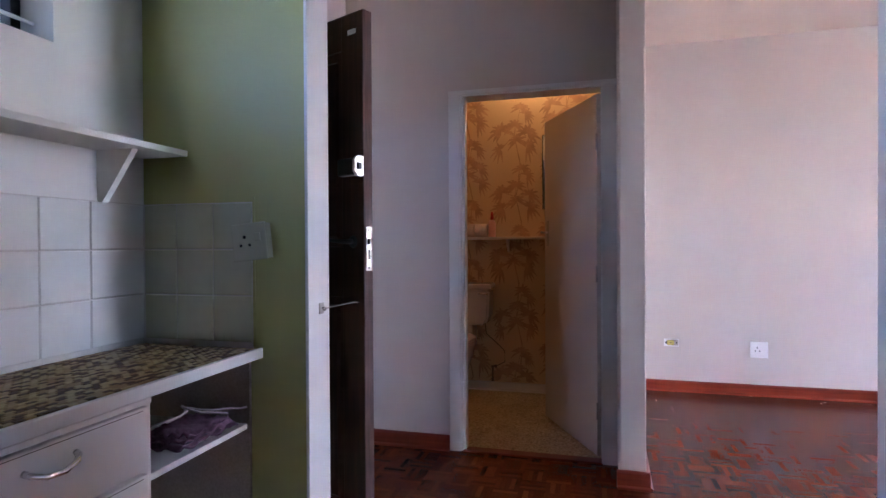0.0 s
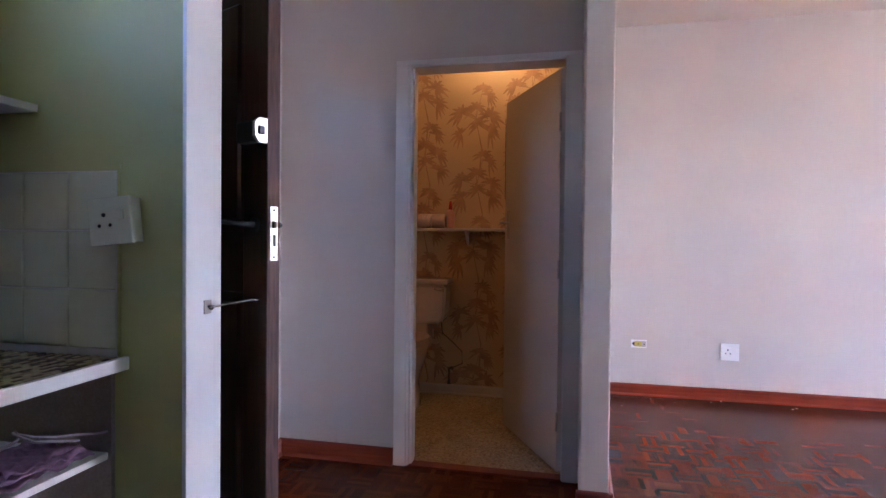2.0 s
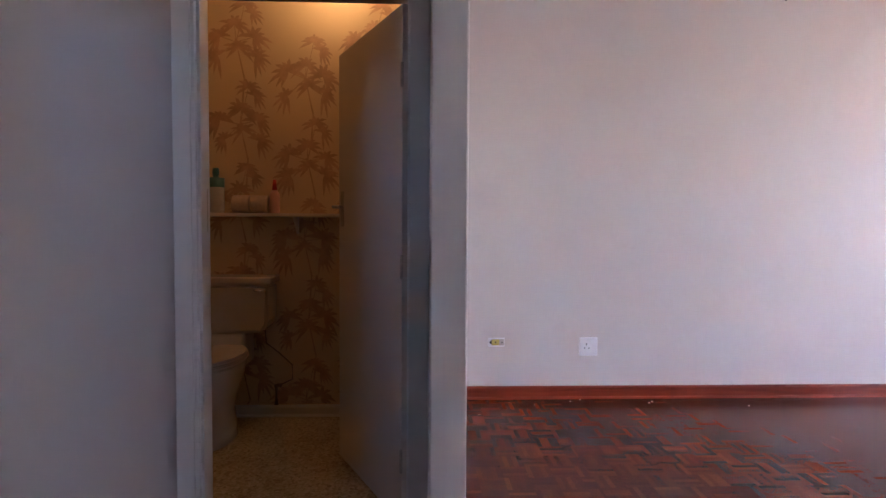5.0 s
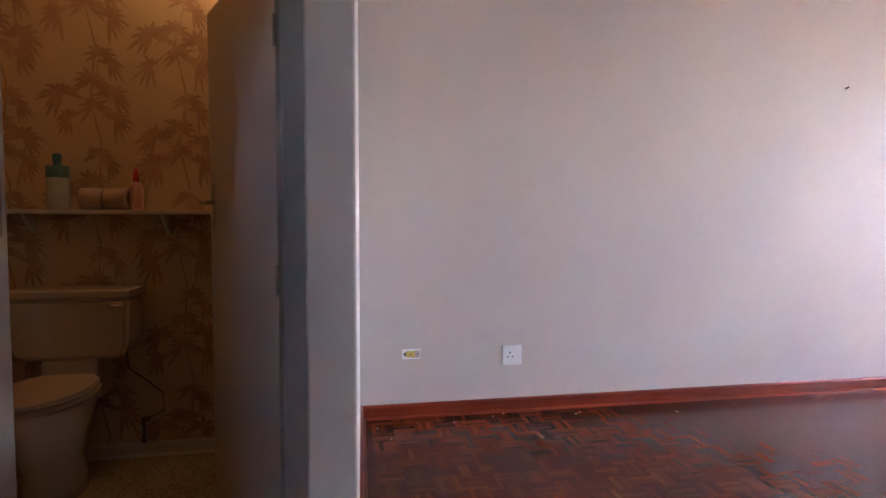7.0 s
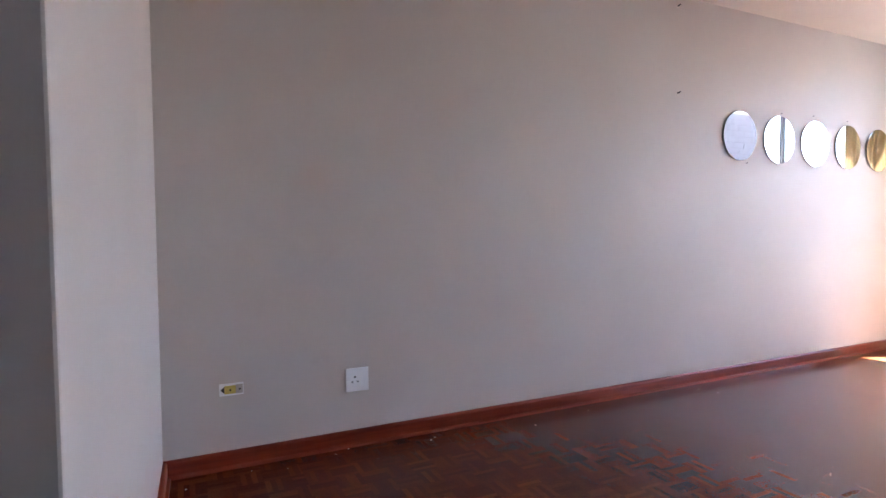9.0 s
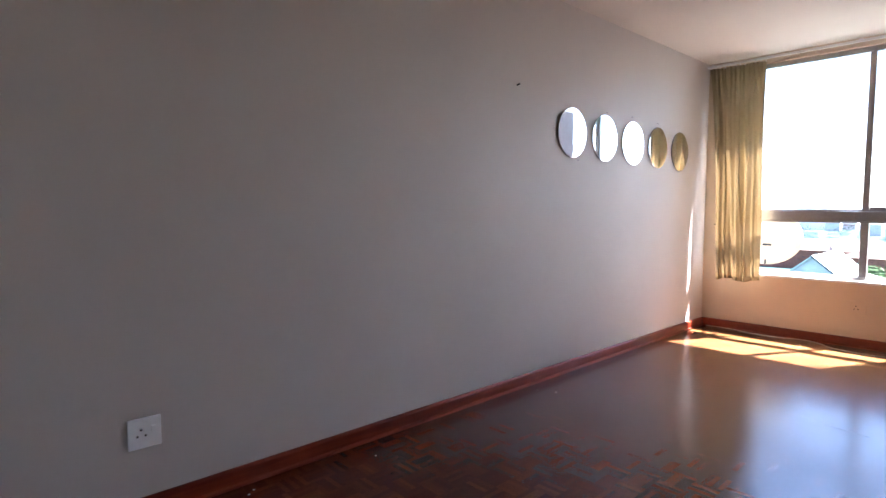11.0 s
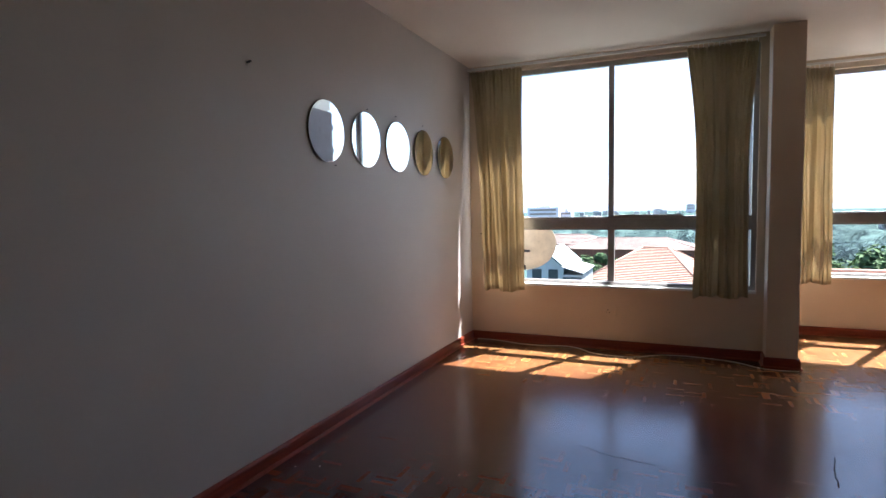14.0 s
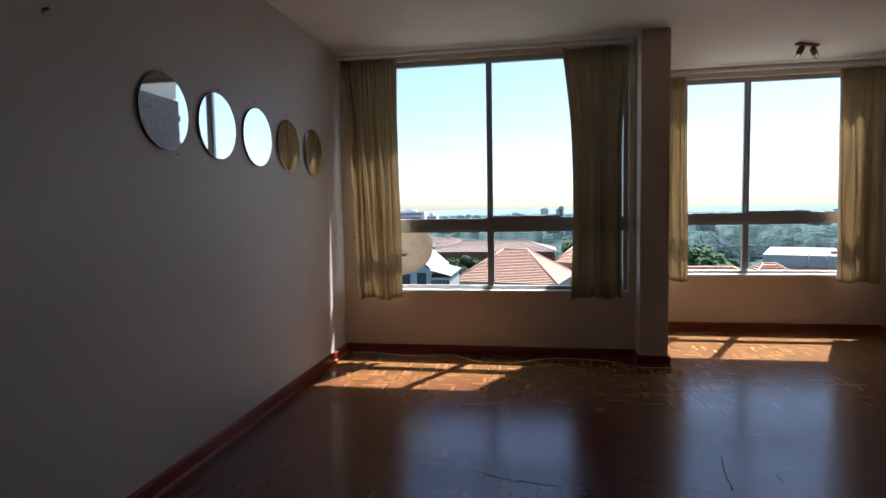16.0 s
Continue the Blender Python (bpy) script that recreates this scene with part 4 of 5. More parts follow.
def drawer_unit():
    th = thing("drawer_unit", "cream painted drawer unit under the worktop", "cabinet", (0, 0, 0))
    y0, y1, xf = 0.92, 1.515, -0.768
    part("carcass", box((KIT + 0.02, y0, 0.0), (xf, y1, 0.810)), M_UNIT, th)
    part("face_frame", box((xf, y0, 0.796), (xf + 0.018, y1, 0.810), 0.002), M_UNIT, th)
    for z0, z1 in ((0.640, 0.792), (0.475, 0.628), (0.31, 0.463), (0.145, 0.298)):
        fr = part("drawer_front", box((xf, y0 + 0.01, z0), (xf + 0.020, y1 - 0.012, z1), 0.004), M_UNIT, th)
        part("finger_groove", box((xf + 0.0185, y0 + 0.015, z1 - 0.008), (xf + 0.0205, y1 - 0.03, z1 - 0.0065)), M_DEDGE, fr)
        drawer_handle(fr, xf + 0.02, 1.25, (z0 + z1) / 2 + 0.034)


drawer_unit()


def cupboard_unit():
    th = thing("kitchen_cupboard", "cream painted cupboard under the worktop", "cabinet", (0, 0, 0))
    part("carcass", box((KIT + 0.02, -0.39, 0.0), (-0.768, 0.915, 0.810)), M_UNIT, th)
    for a, b in ((-0.38, 0.255), (0.265, 0.905)):
        d = part("door", box((-0.768, a, 0.08), (-0.748, b, 0.792), 0.004), M_UNIT, th)
        drawer_handle(d, -0.748, (a + b) / 2, 0.66)


cupboard_unit()


def open_shelf():
    th = thing("open_shelf_unit", "open cream shelf between drawers and wall", "shelf", (0, 0, 0))
    part("side", box((KIT + 0.02, 1.517, 0.0), (-0.770, 1.532, 0.810), 0.002), M_UNIT, th)
    part("shelf", box((KIT + 0.02, 1.533, 0.588), (-0.782, GREEN - 0.014, 0.606), 0.003), M_UNIT, th)
    part("back", box((KIT + 0.004, 1.533, 0.0), (KIT + 0.019, GREEN - 0.014, 0.808)), M_BOARD, th)
    # added brown sheet covering the green wall where it reads darker
    part("end_panel", box((KIT + 0.004, GREEN - 0.013, 0.0), (-0.775, GREEN - 0.001, 0.808)), M_BOARD, th)


open_shelf()


def cloth_bag():
    rng = random.Random(3)
    th = thing("folded_bag", "folded plum shopping bag with pale string handles on the shelf", "bag", (-0.90, 1.80, 0.6075))
    nx, ny = 18, 18
    for layer in range(3):
        bm = bmesh.new()
        g = [[bm.verts.new(((i / nx - 0.5) * (0.20 - 0.03 * layer) + 0.01 * layer, (j / ny - 0.5) * (0.26 - 0.04 * layer), 0.008 + 0.013 * layer + 0.018 * noise.noise((i * 0.4, j * 0.4, layer * 3.1)))) for j in range(ny + 1)] for i in range(nx + 1)]
        for i in range(nx):
            for j in range(ny):
                bm.faces.new((g[i][j], g[i + 1][j], g[i + 1][j + 1], g[i][j + 1])).smooth = True
        cl = part("fold", bm, M_PLUM, th)
        cl.modifiers.new("thickness", "SOLIDIFY").thickness = 0.004
    for s in (0, 1):
        pts = [(-0.05 + 0.15 * t + 0.03 * math.sin(9 * t + s), -0.09 + 0.05 * s + 0.22 * t * (1 - 0.5 * s) + 0.04 * math.sin(7 * t), 0.045 + 0.035 * math.sin(math.pi * t * 1.0) + 0.006 * rng.random()) for t in [k / 12 for k in range(13)]]
        part("string", rod(pts, 0.003, sides=6), M_CORD, th)


cloth_bag()


def kitchen_shelf():
    th = thing("kitchen_shelf", "white painted wall shelf on triangular brackets", "shelf", (KIT, 0, 1.475))
    part("board", box((0, -0.3, 0), (0.18, GREEN - 0.001, 0.020), 0.003), M_KITW, th)
    for y in (1.79, 0.9, 0.1):
        part("bracket", prism([(0.0, 0.0), (0.135, 0.0), (0.02, -0.16), (0.0, -0.16)], y - 0.011, y + 0.011, "y"), M_KITW, th)


kitchen_shelf()
# takes the same tinted colour as the tiles on this wall
k_socket = socket(pose(-0.751, GREEN - 0.034, 1.190, 0, -6, 3), "wall socket in the tiles' painted-in green tint, leaning over the tile edge", 0.118, M_TILEG)
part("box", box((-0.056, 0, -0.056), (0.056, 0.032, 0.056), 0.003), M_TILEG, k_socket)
conduit = thing("conduit", "thin painted cable strip at the tile edge", "cable")
part("strip", box((-0.764, GREEN - 0.006, 1.245), (-0.757, GREEN, 1.335), 0.001), M_GREEN, conduit)
part("strip", box((-0.764, GREEN - 0.006, 0.852), (-0.757, GREEN, 1.135), 0.001), M_GREEN, conduit)


def kitchen_window():
    w = tagged(new("window_3"), "high kitchen window with white burglar bars", "window", kind="structure")
    w.empty_display_size = 0.05
    xa, xb = KIT - 0.16, KIT - 0.12
    y0, y1, z0, z1 = 0.75, 1.64, 1.76, 2.40
    for lo, hi in (((xa, y0, z0), (xb, y1, z0 + 0.03)), ((xa, y0, z1 - 0.03), (xb, y1, z1)), ((xa, y0, z0 + 0.03), (xb, y0 + 0.03, z1 - 0.03)), ((xa, y1 - 0.03, z0 + 0.03), (xb, y1, z1 - 0.03)), ((xa, 1.18, z0 + 0.03), (xb, 1.21, z1 - 0.03))):
        part("frame", box(lo, hi, 0.003), M_DARK, w)
    for a, b in ((y0 + 0.03, 1.18), (1.21, y1 - 0.03)):
        part("pane", box((xa + 0.018, a, z0 + 0.03), (xa + 0.022, b, z1 - 0.03)), M_GLASS, w).visible_shadow = False
    for k in range(5):
        z = z0 + 0.06 + 0.11 * k
        part("burglar_bar", rod([(KIT - 0.075, y0, z), (KIT - 0.075, y1, z)], 0.006, sides=8), M_WHITE, w)


kitchen_window()

# ---------------------------------------------------------------- living room fittings
tv = thing("aerial_socket", "yellowed aerial outlet without its cover plate", "socket", (0.905, BACK, 0.385))
part("plate", box((-0.055, -0.003, -0.030), (0.056, 0, 0.030), 0.001), M_PLAST, tv)
part("box", box((0.02, -0.010, -0.022), (0.052, -0.004, 0.022), 0.002), M_METAL, tv)
ins = part("insert", box((-0.032, -0.014, -0.020), (0.02, -0.004, 0.020), 0.004), M_YELL, tv, "yellow plastic insert")
part("lug", prism([(-0.05, 0.0), (-0.032, 0.016), (-0.032, -0.016)], -0.010, -0.004, "y"), M_DARK, tv)
part("hole", lathe([(0, 0.0155), (0.005, 0.015), (0.005, 0.012)], pose(-0.006, 0, 0.0, 90), sides=10), M_HOLE, ins)
part("screw", lathe([(0, 0.0125), (0.005, 0.012), (0.005, 0.009)], pose(0.038, 0, 0.0, 90), sides=10), M_DARK, tv)

for x, z in ((3.885, 2.09), (2.84, 2.70), (3.88, 2.69)):
    th = thing("wall_nail", "small rusty nail in a chipped hole in the wall", "nail", (x, BACK, z), "old wall nails")
    part("shank", rod([(0, 0.002, 0), (0, -0.024, 0.005)], 0.0055, sides=8), M_DARK, th)
    part("plug", lathe([(0, 0.0025), (0.008, 0.002), (0.011, 0.0)], pose(0, 0, -0.012, 90), sides=10), M_GROUT, th)
for x, z in ((5.02, 2.035), (5.43, 2.045), (4.62, 1.63), (5.9, 2.035)):
    th = thing("wall_nail", "small nail beside a mirror", "nail", (x, BACK, z), "old wall nails")
    part("shank", rod([(0, 0.002, 0), (0, -0.012, 0.002)], 0.0028, sides=8), M_DARK, th)
th = thing("wall_nail", "small screw low beside the window", "nail", (W1, 5.03, 1.09), "old wall nails")
part("shank", rod([(0.002, 0, 0), (-0.015, 0, 0)], 0.007, sides=8), M_DARK, th)

cable = thing("cable", "thin pale cable lying loose along the skirting", "cable")
loop = [(7.01, 5.07), (7.0, 4.85), (6.96, 4.6), (6.955, 4.35), (6.985, 4.15), (6.95, 4.02), (6.83, 3.9), (6.775, 3.75), (6.80, 3.55), (6.93, 3.33), (6.97, 3.1), (6.965, 2.85), (6.90, 2.70), (6.80, 2.585), (6.775, 2.45), (6.79, 2.25)]
smooth = []
for i in range(len(loop) - 1):
    p0, p1, p2, p3 = [Vector(loop[min(max(i + k, 0), len(loop) - 1)]) for k in (-1, 0, 1, 2)]
    for s in range(6):
        t = s / 6
        q = 0.5 * (2 * p1 + (p2 - p0) * t + (2 * p0 - 5 * p1 + 4 * p2 - p3) * t * t + (3 * p1 - p0 - 3 * p2 + p3) * t ** 3)
        smooth.append((q.x, q.y, 0.006 + 0.003 * math.sin(i * 2.1 + t * 2)))
part("lead", rod(smooth, 0.0035, sides=6), M_CABLE, cable)


def spot_lamp():
    th = thing("ceiling_spotlight", "copper ceiling spotlight bar with two heads", "lamp", (7.60, 0.95, CEIL), rz=28)
    M_COP = plain("copper_brown", (0.20, 0.09, 0.055), 0.4, 0.5)
    part("base", box((-0.028, -0.12, -0.022), (0.028, 0.12, 0), 0.008), M_COP, th)
    for y, lean in ((0.075, 35), (-0.075, -35)):
        arm = part("arm", rod([(0, y, -0.02), (0, y, -0.06)], 0.006), M_DARK, th)
        m = pose(0, y, -0.055, lean, 0, 0)
        head = part("head", lathe([(0.0, 0.03), (0.020, 0.03), (0.026, 0.02), (0.028, -0.035), (0.024, -0.037), (0.020, -0.01), (0, -0.01)], m, sides=20), M_COP, arm)
        for a in (0, 120, 240):
            p = m @ Vector((0.024 * math.cos(radians(a)), 0.024 * math.sin(radians(a)), -0.036))
            q = m @ Vector((0.022 * math.cos(radians(a)), 0.022 * math.sin(radians(a)), -0.085))
            part("prong", rod([p, q], 0.0025, sides=6), M_DARK, arm)


spot_lamp()
blank = thing("blank_plate", "painted-over blank plate on the pier", "cover plate", (PIER, 2.36, 1.33))
part("plate", box((-0.010, -0.05, -0.06), (0, 0.05, 0.06), 0.003), M_WALL_BOUNCE, blank)

# worn places of the parquet: open cracks and crumbs of paint
def crack(points, width):
    bm = bmesh.new()
    pts = [Vector((*p, 0)) for p in points]
    rng = random.Random(len(points))
    fine = []
    for a, b in zip(pts, pts[1:]):
        for k in range(6):
            fine.append(a.lerp(b, k / 6) + Vector((rng.uniform(-0.006, 0.006), rng.uniform(-0.006, 0.006), 0)))
    fine.append(pts[-1])
    rows = []
    for i, p in enumerate(fine):
        d = (fine[min(i + 1, len(fine) - 1)] - fine[max(i - 1, 0)]).normalized()
        n = Vector((-d.y, d.x, 0)) * width * rng.uniform(0.25, 1.0) / 2
        rows.append((bm.verts.new(p + n + Vector((0, 0, 0.0006))), bm.verts.new(p - n + Vector((0, 0, 0.0006)))))
    for a, b in zip(rows, rows[1:]):
        bm.faces.new((a[0], a[1], b[1], b[0]))
    return part("crack", bm, M_SUB, bpy.data.objects["floor"], "dark open crack between parquet fingers")


crack([(4.79, 3.69), (4.76, 3.61), (4.72, 3.54)], 0.007)
crack([(4.72, 3.54), (4.69, 3.40), (4.67, 3.26)], 0.009)
crack([(5.11, 2.39), (4.93, 2.43), (4.74, 2.45)], 0.008)
crack([(5.60, 1.85), (5.60, 1.76), (5.62, 1.66)], 0.007)
crack([(4.94, 2.19), (4.84, 2.19)], 0.006)
flakes = bmesh.new()
rng = random.Random(31)
for _ in range(12):
    x, y = rng.uniform(0.65, 4.2), BACK - 0.035 - abs(rng.gauss(0, 0.16))
    s = rng.uniform(0.002, 0.005)
    box((x - s, y - s * 0.7, 0.0), (x + s, y + s * 0.7, 0.0015), 0, flakes)
tagged(mesh_object("paint_flakes", flakes, M_CABLE), "crumbs of white paint on the parquet by the skirting", "debris", kind="stuff")

# ---------------------------------------------------------------- outside the windows
GROUND = -13.0
# ground green, greyed to match the haze-tinted far woods
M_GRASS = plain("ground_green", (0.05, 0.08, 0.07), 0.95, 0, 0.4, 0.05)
M_ROOF = plain("terracotta_tile", (0.46, 0.29, 0.22), 0.8, 0, 0.16, 3)
M_ROOF2 = plain("faded_roof_tile", (0.32, 0.245, 0.21), 0.85, 0, 0.12, 1)
M_BRICKD = plain("dark_brick_far", (0.16, 0.075, 0.055), 0.9, 0, 0.2, 2)
M_RENDER = plain("white_render_far", (0.38, 0.37, 0.36), 0.8, 0, 0.06, 1)
M_PINKW = plain("pink_wall_far", (0.45, 0.24, 0.19), 0.9, 0, 0.12, 1)
M_LEAF = plain("leaf_green", (0.065, 0.105, 0.045), 0.7, 0, 0.4, 0.9)
# leaf green with the blue haze of distance mixed into the colour
M_LEAFD = plain("leaf_far_hazed", (0.042, 0.066, 0.072), 0.9, 0, 0.4, 0.03)


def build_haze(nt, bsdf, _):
    # distance haze painted as a pale blue colour plus a faint glow
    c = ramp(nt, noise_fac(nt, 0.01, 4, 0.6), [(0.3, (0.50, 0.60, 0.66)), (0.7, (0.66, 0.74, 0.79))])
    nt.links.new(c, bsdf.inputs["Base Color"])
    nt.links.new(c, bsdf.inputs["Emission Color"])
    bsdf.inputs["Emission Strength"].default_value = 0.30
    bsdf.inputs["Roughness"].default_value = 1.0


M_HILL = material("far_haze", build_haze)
M_TOWER = plain("far_tower", (0.72, 0.68, 0.70), 0.9, 0, 0.1, 0.05)
M_BARK = plain("bark", (0.11, 0.08, 0.055), 0.95, 0, 0.3, 8)
M_GLAZE = plain("dark_far_glass", (0.03, 0.04, 0.05), 0.15, 0, 0.2, 1)
M_BRICK = plain("brick_face", (0.145, 0.108, 0.105), 0.6, 0, 0.25, 20, 0.3)
M_DISH = plain("weathered_dish_paint", (0.66, 0.58, 0.46), 0.6, 0, 0.12, 9)

for far in (M_GRASS, M_ROOF, M_ROOF2, M_BRICKD, M_RENDER, M_PINKW, M_LEAF, M_LEAFD, M_TOWER, M_BARK):
    far.node_tree.nodes["Principled BSDF"].inputs["Specular IOR Level"].default_value = 0.04

ring = [(4500 * math.cos(2 * math.pi * k / 48), 4500 * math.sin(2 * math.pi * k / 48)) for k in range(48)]
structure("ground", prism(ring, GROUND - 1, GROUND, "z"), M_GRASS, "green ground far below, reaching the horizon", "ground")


def satellite_dish():
    th = thing("satellite_dish", "weathered cream satellite dish on a wall bracket", "satellite dish", (8.1, 4.86, 0.915))
    turn = look((0, 0, 0), (1.0, 0.25, 0.55))
    r = 0.365
    prof = [(r * k / 8, -0.10 + 0.10 * (k / 8) ** 2) for k in range(9)]
    prof2 = [(rr * 0.995, z + 0.004) for rr, z in prof[::-1]]
    part("reflector", lathe(prof + [(r + 0.006, 0.004)] + prof2, turn @ pose(0, 0, 0, 180), sides=48), M_DISH, th)
    part("mast", rod([(0.0, 0.10, -0.02), (-0.12, 0.30, -0.25), (-0.30, 0.36, -0.25), (-0.895, 0.30, -0.25)], 0.02), M_DARK, th)
    for dz in (0.07, -0.07):
        part("clamp", box((-0.105, -0.09, dz - 0.015), (-0.085, 0.0, dz + 0.008), 0.003), M_DARK, th)
    part("feed_arm", rod([(0.02, 0, -0.30), (0.35, 0.1, -0.12)], 0.01), M_DARK, th)


satellite_dish()


def hip_house(name, corner, along, across, length, width, eave, ridge, walls, roof_mat, label, overhang=0.6, rows=16, cap=0.13):
    """A hipped-roof house: one corner of its eaves, two directions, heights, real openings and courses of tiles."""
    th = thing(name, label, "house", (corner[0], corner[1], GROUND))
    a, b = Vector((*along, 0)).normalized(), Vector((*across, 0)).normalized()
    e, t = eave - GROUND, ridge - GROUND
    P = lambda u, v, z: a * u + b * v + Vector((0, 0, z))
    wall = bmesh.new()
    o = overhang
    c = [P(o, o, 0), P(length - o, o, 0), P(length - o, width - o, 0), P(o, width - o, 0)]
    lo, hi = [wall.verts.new(p) for p in c], [wall.verts.new(p + Vector((0, 0, e))) for p in c]
    for k in range(4):
        wall.faces.new((lo[k], lo[(k + 1) % 4], hi[(k + 1) % 4], hi[k]))
    wall.faces.new(hi)
    body = part("wall", wall, walls, th)
    r0, r1 = P(min(width, length) / 2, width / 2, t), P(length - min(width, length) / 2, width / 2, t)
    if (r1 - r0).length < 1.5 or (r1 - r0).dot(a) < 0:
        mid = (r0 + r1) / 2
        r0, r1 = mid - a * min(1.6, 0.12 * length), mid + a * min(1.6, 0.12 * length)
    eaves = [P(0, 0, e), P(length, 0, e), P(length, width, e), P(0, width, e)]
    roof = bmesh.new()
    for p, q, s, u in ((eaves[0], eaves[1], r1, r0), (eaves[1], eaves[2], r1, r1), (eaves[2], eaves[3], r0, r1), (eaves[3], eaves[0], r0, r0)):
        nrm = (q - p).cross(u - p).normalized()
        nrm = -nrm if nrm.z < 0 else nrm
        for k in range(rows):
            f0, f1 = k / rows, (k + 1) / rows
            lift = nrm * 0.13
            pts = [p.lerp(u, f0) + lift, q.lerp(s, f0) + lift, q.lerp(s, f1), p.lerp(u, f1)]
            vs = [roof.verts.new(v) for v in pts]
            if (pts[2] - pts[3]).length > 1e-3:
                roof.faces.new(vs)
            else:
                roof.faces.new(vs[:3])
            roof.faces.new([roof.verts.new(v) for v in (p.lerp(u, f0), q.lerp(s, f0), pts[1], pts[0])])
    part("roof", roof, roof_mat, th)
    caps = bmesh.new()
    for p, q in ((eaves[0], r0), (eaves[1], r1), (eaves[2], r1), (eaves[3], r0), (r0, r1)):
        rod([p + Vector((0, 0, 0.1)), q + Vector((0, 0, 0.1))], cap, caps, 8)
    part("ridge_caps", caps, roof_mat, th)
    for u in [length * (k + 0.5) / 5 for k in range(5)]:
        for zz in (e - 2.0, e - 4.8):
            if zz > 0.5:
                wbm = box((-0.6, -0.06, 0), (0.6, 0.05, 1.2))
                bmesh.ops.transform(wbm, matrix=Matrix.Translation(P(u, o, zz)) @ a.to_track_quat("X", "Z").to_matrix().to_4x4(), verts=wbm.verts)
                part("window", wbm, M_GLAZE, body)
    return th


hip_house("tiled_house", (68.0, 1.0), (3.2, 13.0), (13.0, -3.2), 13.4, 12.0, -7.6, -3.97, M_RENDER, M_ROOF, "pale house with a terracotta hipped roof", 0.7, 22)
hip_house("long_house", (125, -1), (0.5, 29), (1, 0), 29, 14, -8.0, -5.9, M_BRICKD, M_ROOF2, "long dark brick building with faded roof tiles", 0.5, 12)
hip_house("long_house", (150, 20), (0.2, 30), (1, 0), 34, 14, -8.6, -6.4, M_BRICKD, M_ROOF2, "long dark brick building with faded roof tiles", 0.5, 12)
hip_house("tiled_house", (84, -6.0), (1.0, 5.5), (5.5, -1.0), 7, 9, -6.6, -4.4, M_PINKW, M_ROOF, "small house with a terracotta roof among trees", 0.5, 12)
hip_house("tiled_house", (19.5, -7.0), (0, 1), (1, 0), 10, 7, -2.6, -0.95, M_PINKW, M_ROOF, "low terracotta roof close below the alcove window", 0.4, 14, 0.06)
hip_house("tiled_house", (38.4, -12.8), (0, 1), (1, 0), 3.2, 3.2, -3.35, -2.44, M_PINKW, M_ROOF, "little terracotta roof below the alcove window", 0.3, 8, 0.05)


def gable_house():
    th = thing("gable_house", "white boarded house with a pale green gable roof", "house", (45, 11.55, GROUND))
    e, t, w, d = -GROUND - 3.35, -GROUND - 2.1, 2.95, 7.0
    wall = prism([(0, 0), (w, 0), (w, e), (w / 2, t), (0, e)], 0, d, "x")
    body = part("wall", wall, plain("grey_blue_boards", (0.33, 0.38, 0.41), 0.7, 0, 0.08, 2), th)
    roof = bmesh.new()
    for ya, yb in ((w / 2, -0.22), (w / 2, w + 0.22)):
        za, zb = t + 0.03, e - 0.17
        prism([(ya, za), (yb, zb), (yb, zb + 0.09), (ya, za + 0.10)], -0.3, d + 0.3, "x", roof)
    part("roof", roof, plain("pale_green_roof", (0.30, 0.37, 0.36), 1.0, 0, 0.08, 2), th)
    wing = part("verandah", box((-0.4, -1.5, 0), (5, 0.02, e - 0.55)), M_RENDER, th)
    part("verandah_roof", prism([(-1.62, e - 0.42), (0.05, e + 0.05), (0.05, e + 0.12), (-1.62, e - 0.34)], -0.7, 5.2, "x"), M_RENDER, wing)
    for k in range(5):
        wd = part("window", box((-0.45, -1.42 + 0.29 * k, e - 1.25), (-0.38, -1.19 + 0.29 * k, e - 0.72)), M_GLAZE, wing)
        part("glazing_bar", box((-0.47, -1.31 + 0.29 * k, e - 1.25), (-0.45, -1.29 + 0.29 * k, e - 0.72)), M_RENDER, wd)
    for y in (0.45, 1.75):
        part("window", box((-0.04, y, e - 1.2), (0.02, y + 0.75, e - 0.2)), M_GLAZE, body)
    part("barge_board", prism([(w / 2, t + 0.14), (-0.25, e - 0.06), (-0.25, e - 0.18), (w / 2, t + 0.0)], -0.36, -0.30, "x"), M_GLAZE, th)


gable_house()


def flat_building():
    th = thing("flat_building", "long low white building with a parapet roof", "building", (72, -30.7, GROUND), rz=-24)
    h = -4.62 - GROUND
    part("wall", box((0, 0, 0), (14, 7.4, h - 0.9)), M_PINKW, th)
    part("parapet", box((-0.2, -0.2, h - 1.35), (14.2, 7.5, h), 0.05), M_RENDER, th)
    part("plinth", box((-0.5, -4, 0), (0, 8, h - 2.9)), M_PINKW, th)
    for k in range(2):
        part("pipe", rod([(-0.3, 1.0 + 1.8 * k, h - 3.4), (-0.3, 1.0 + 1.8 * k, h + 0.15)], 0.08), M_ROOF2, th)
    part("stack", box((3, -1.2, 0), (5, 0.6, h + 0.25)), M_BRICKD, th)


flat_building()


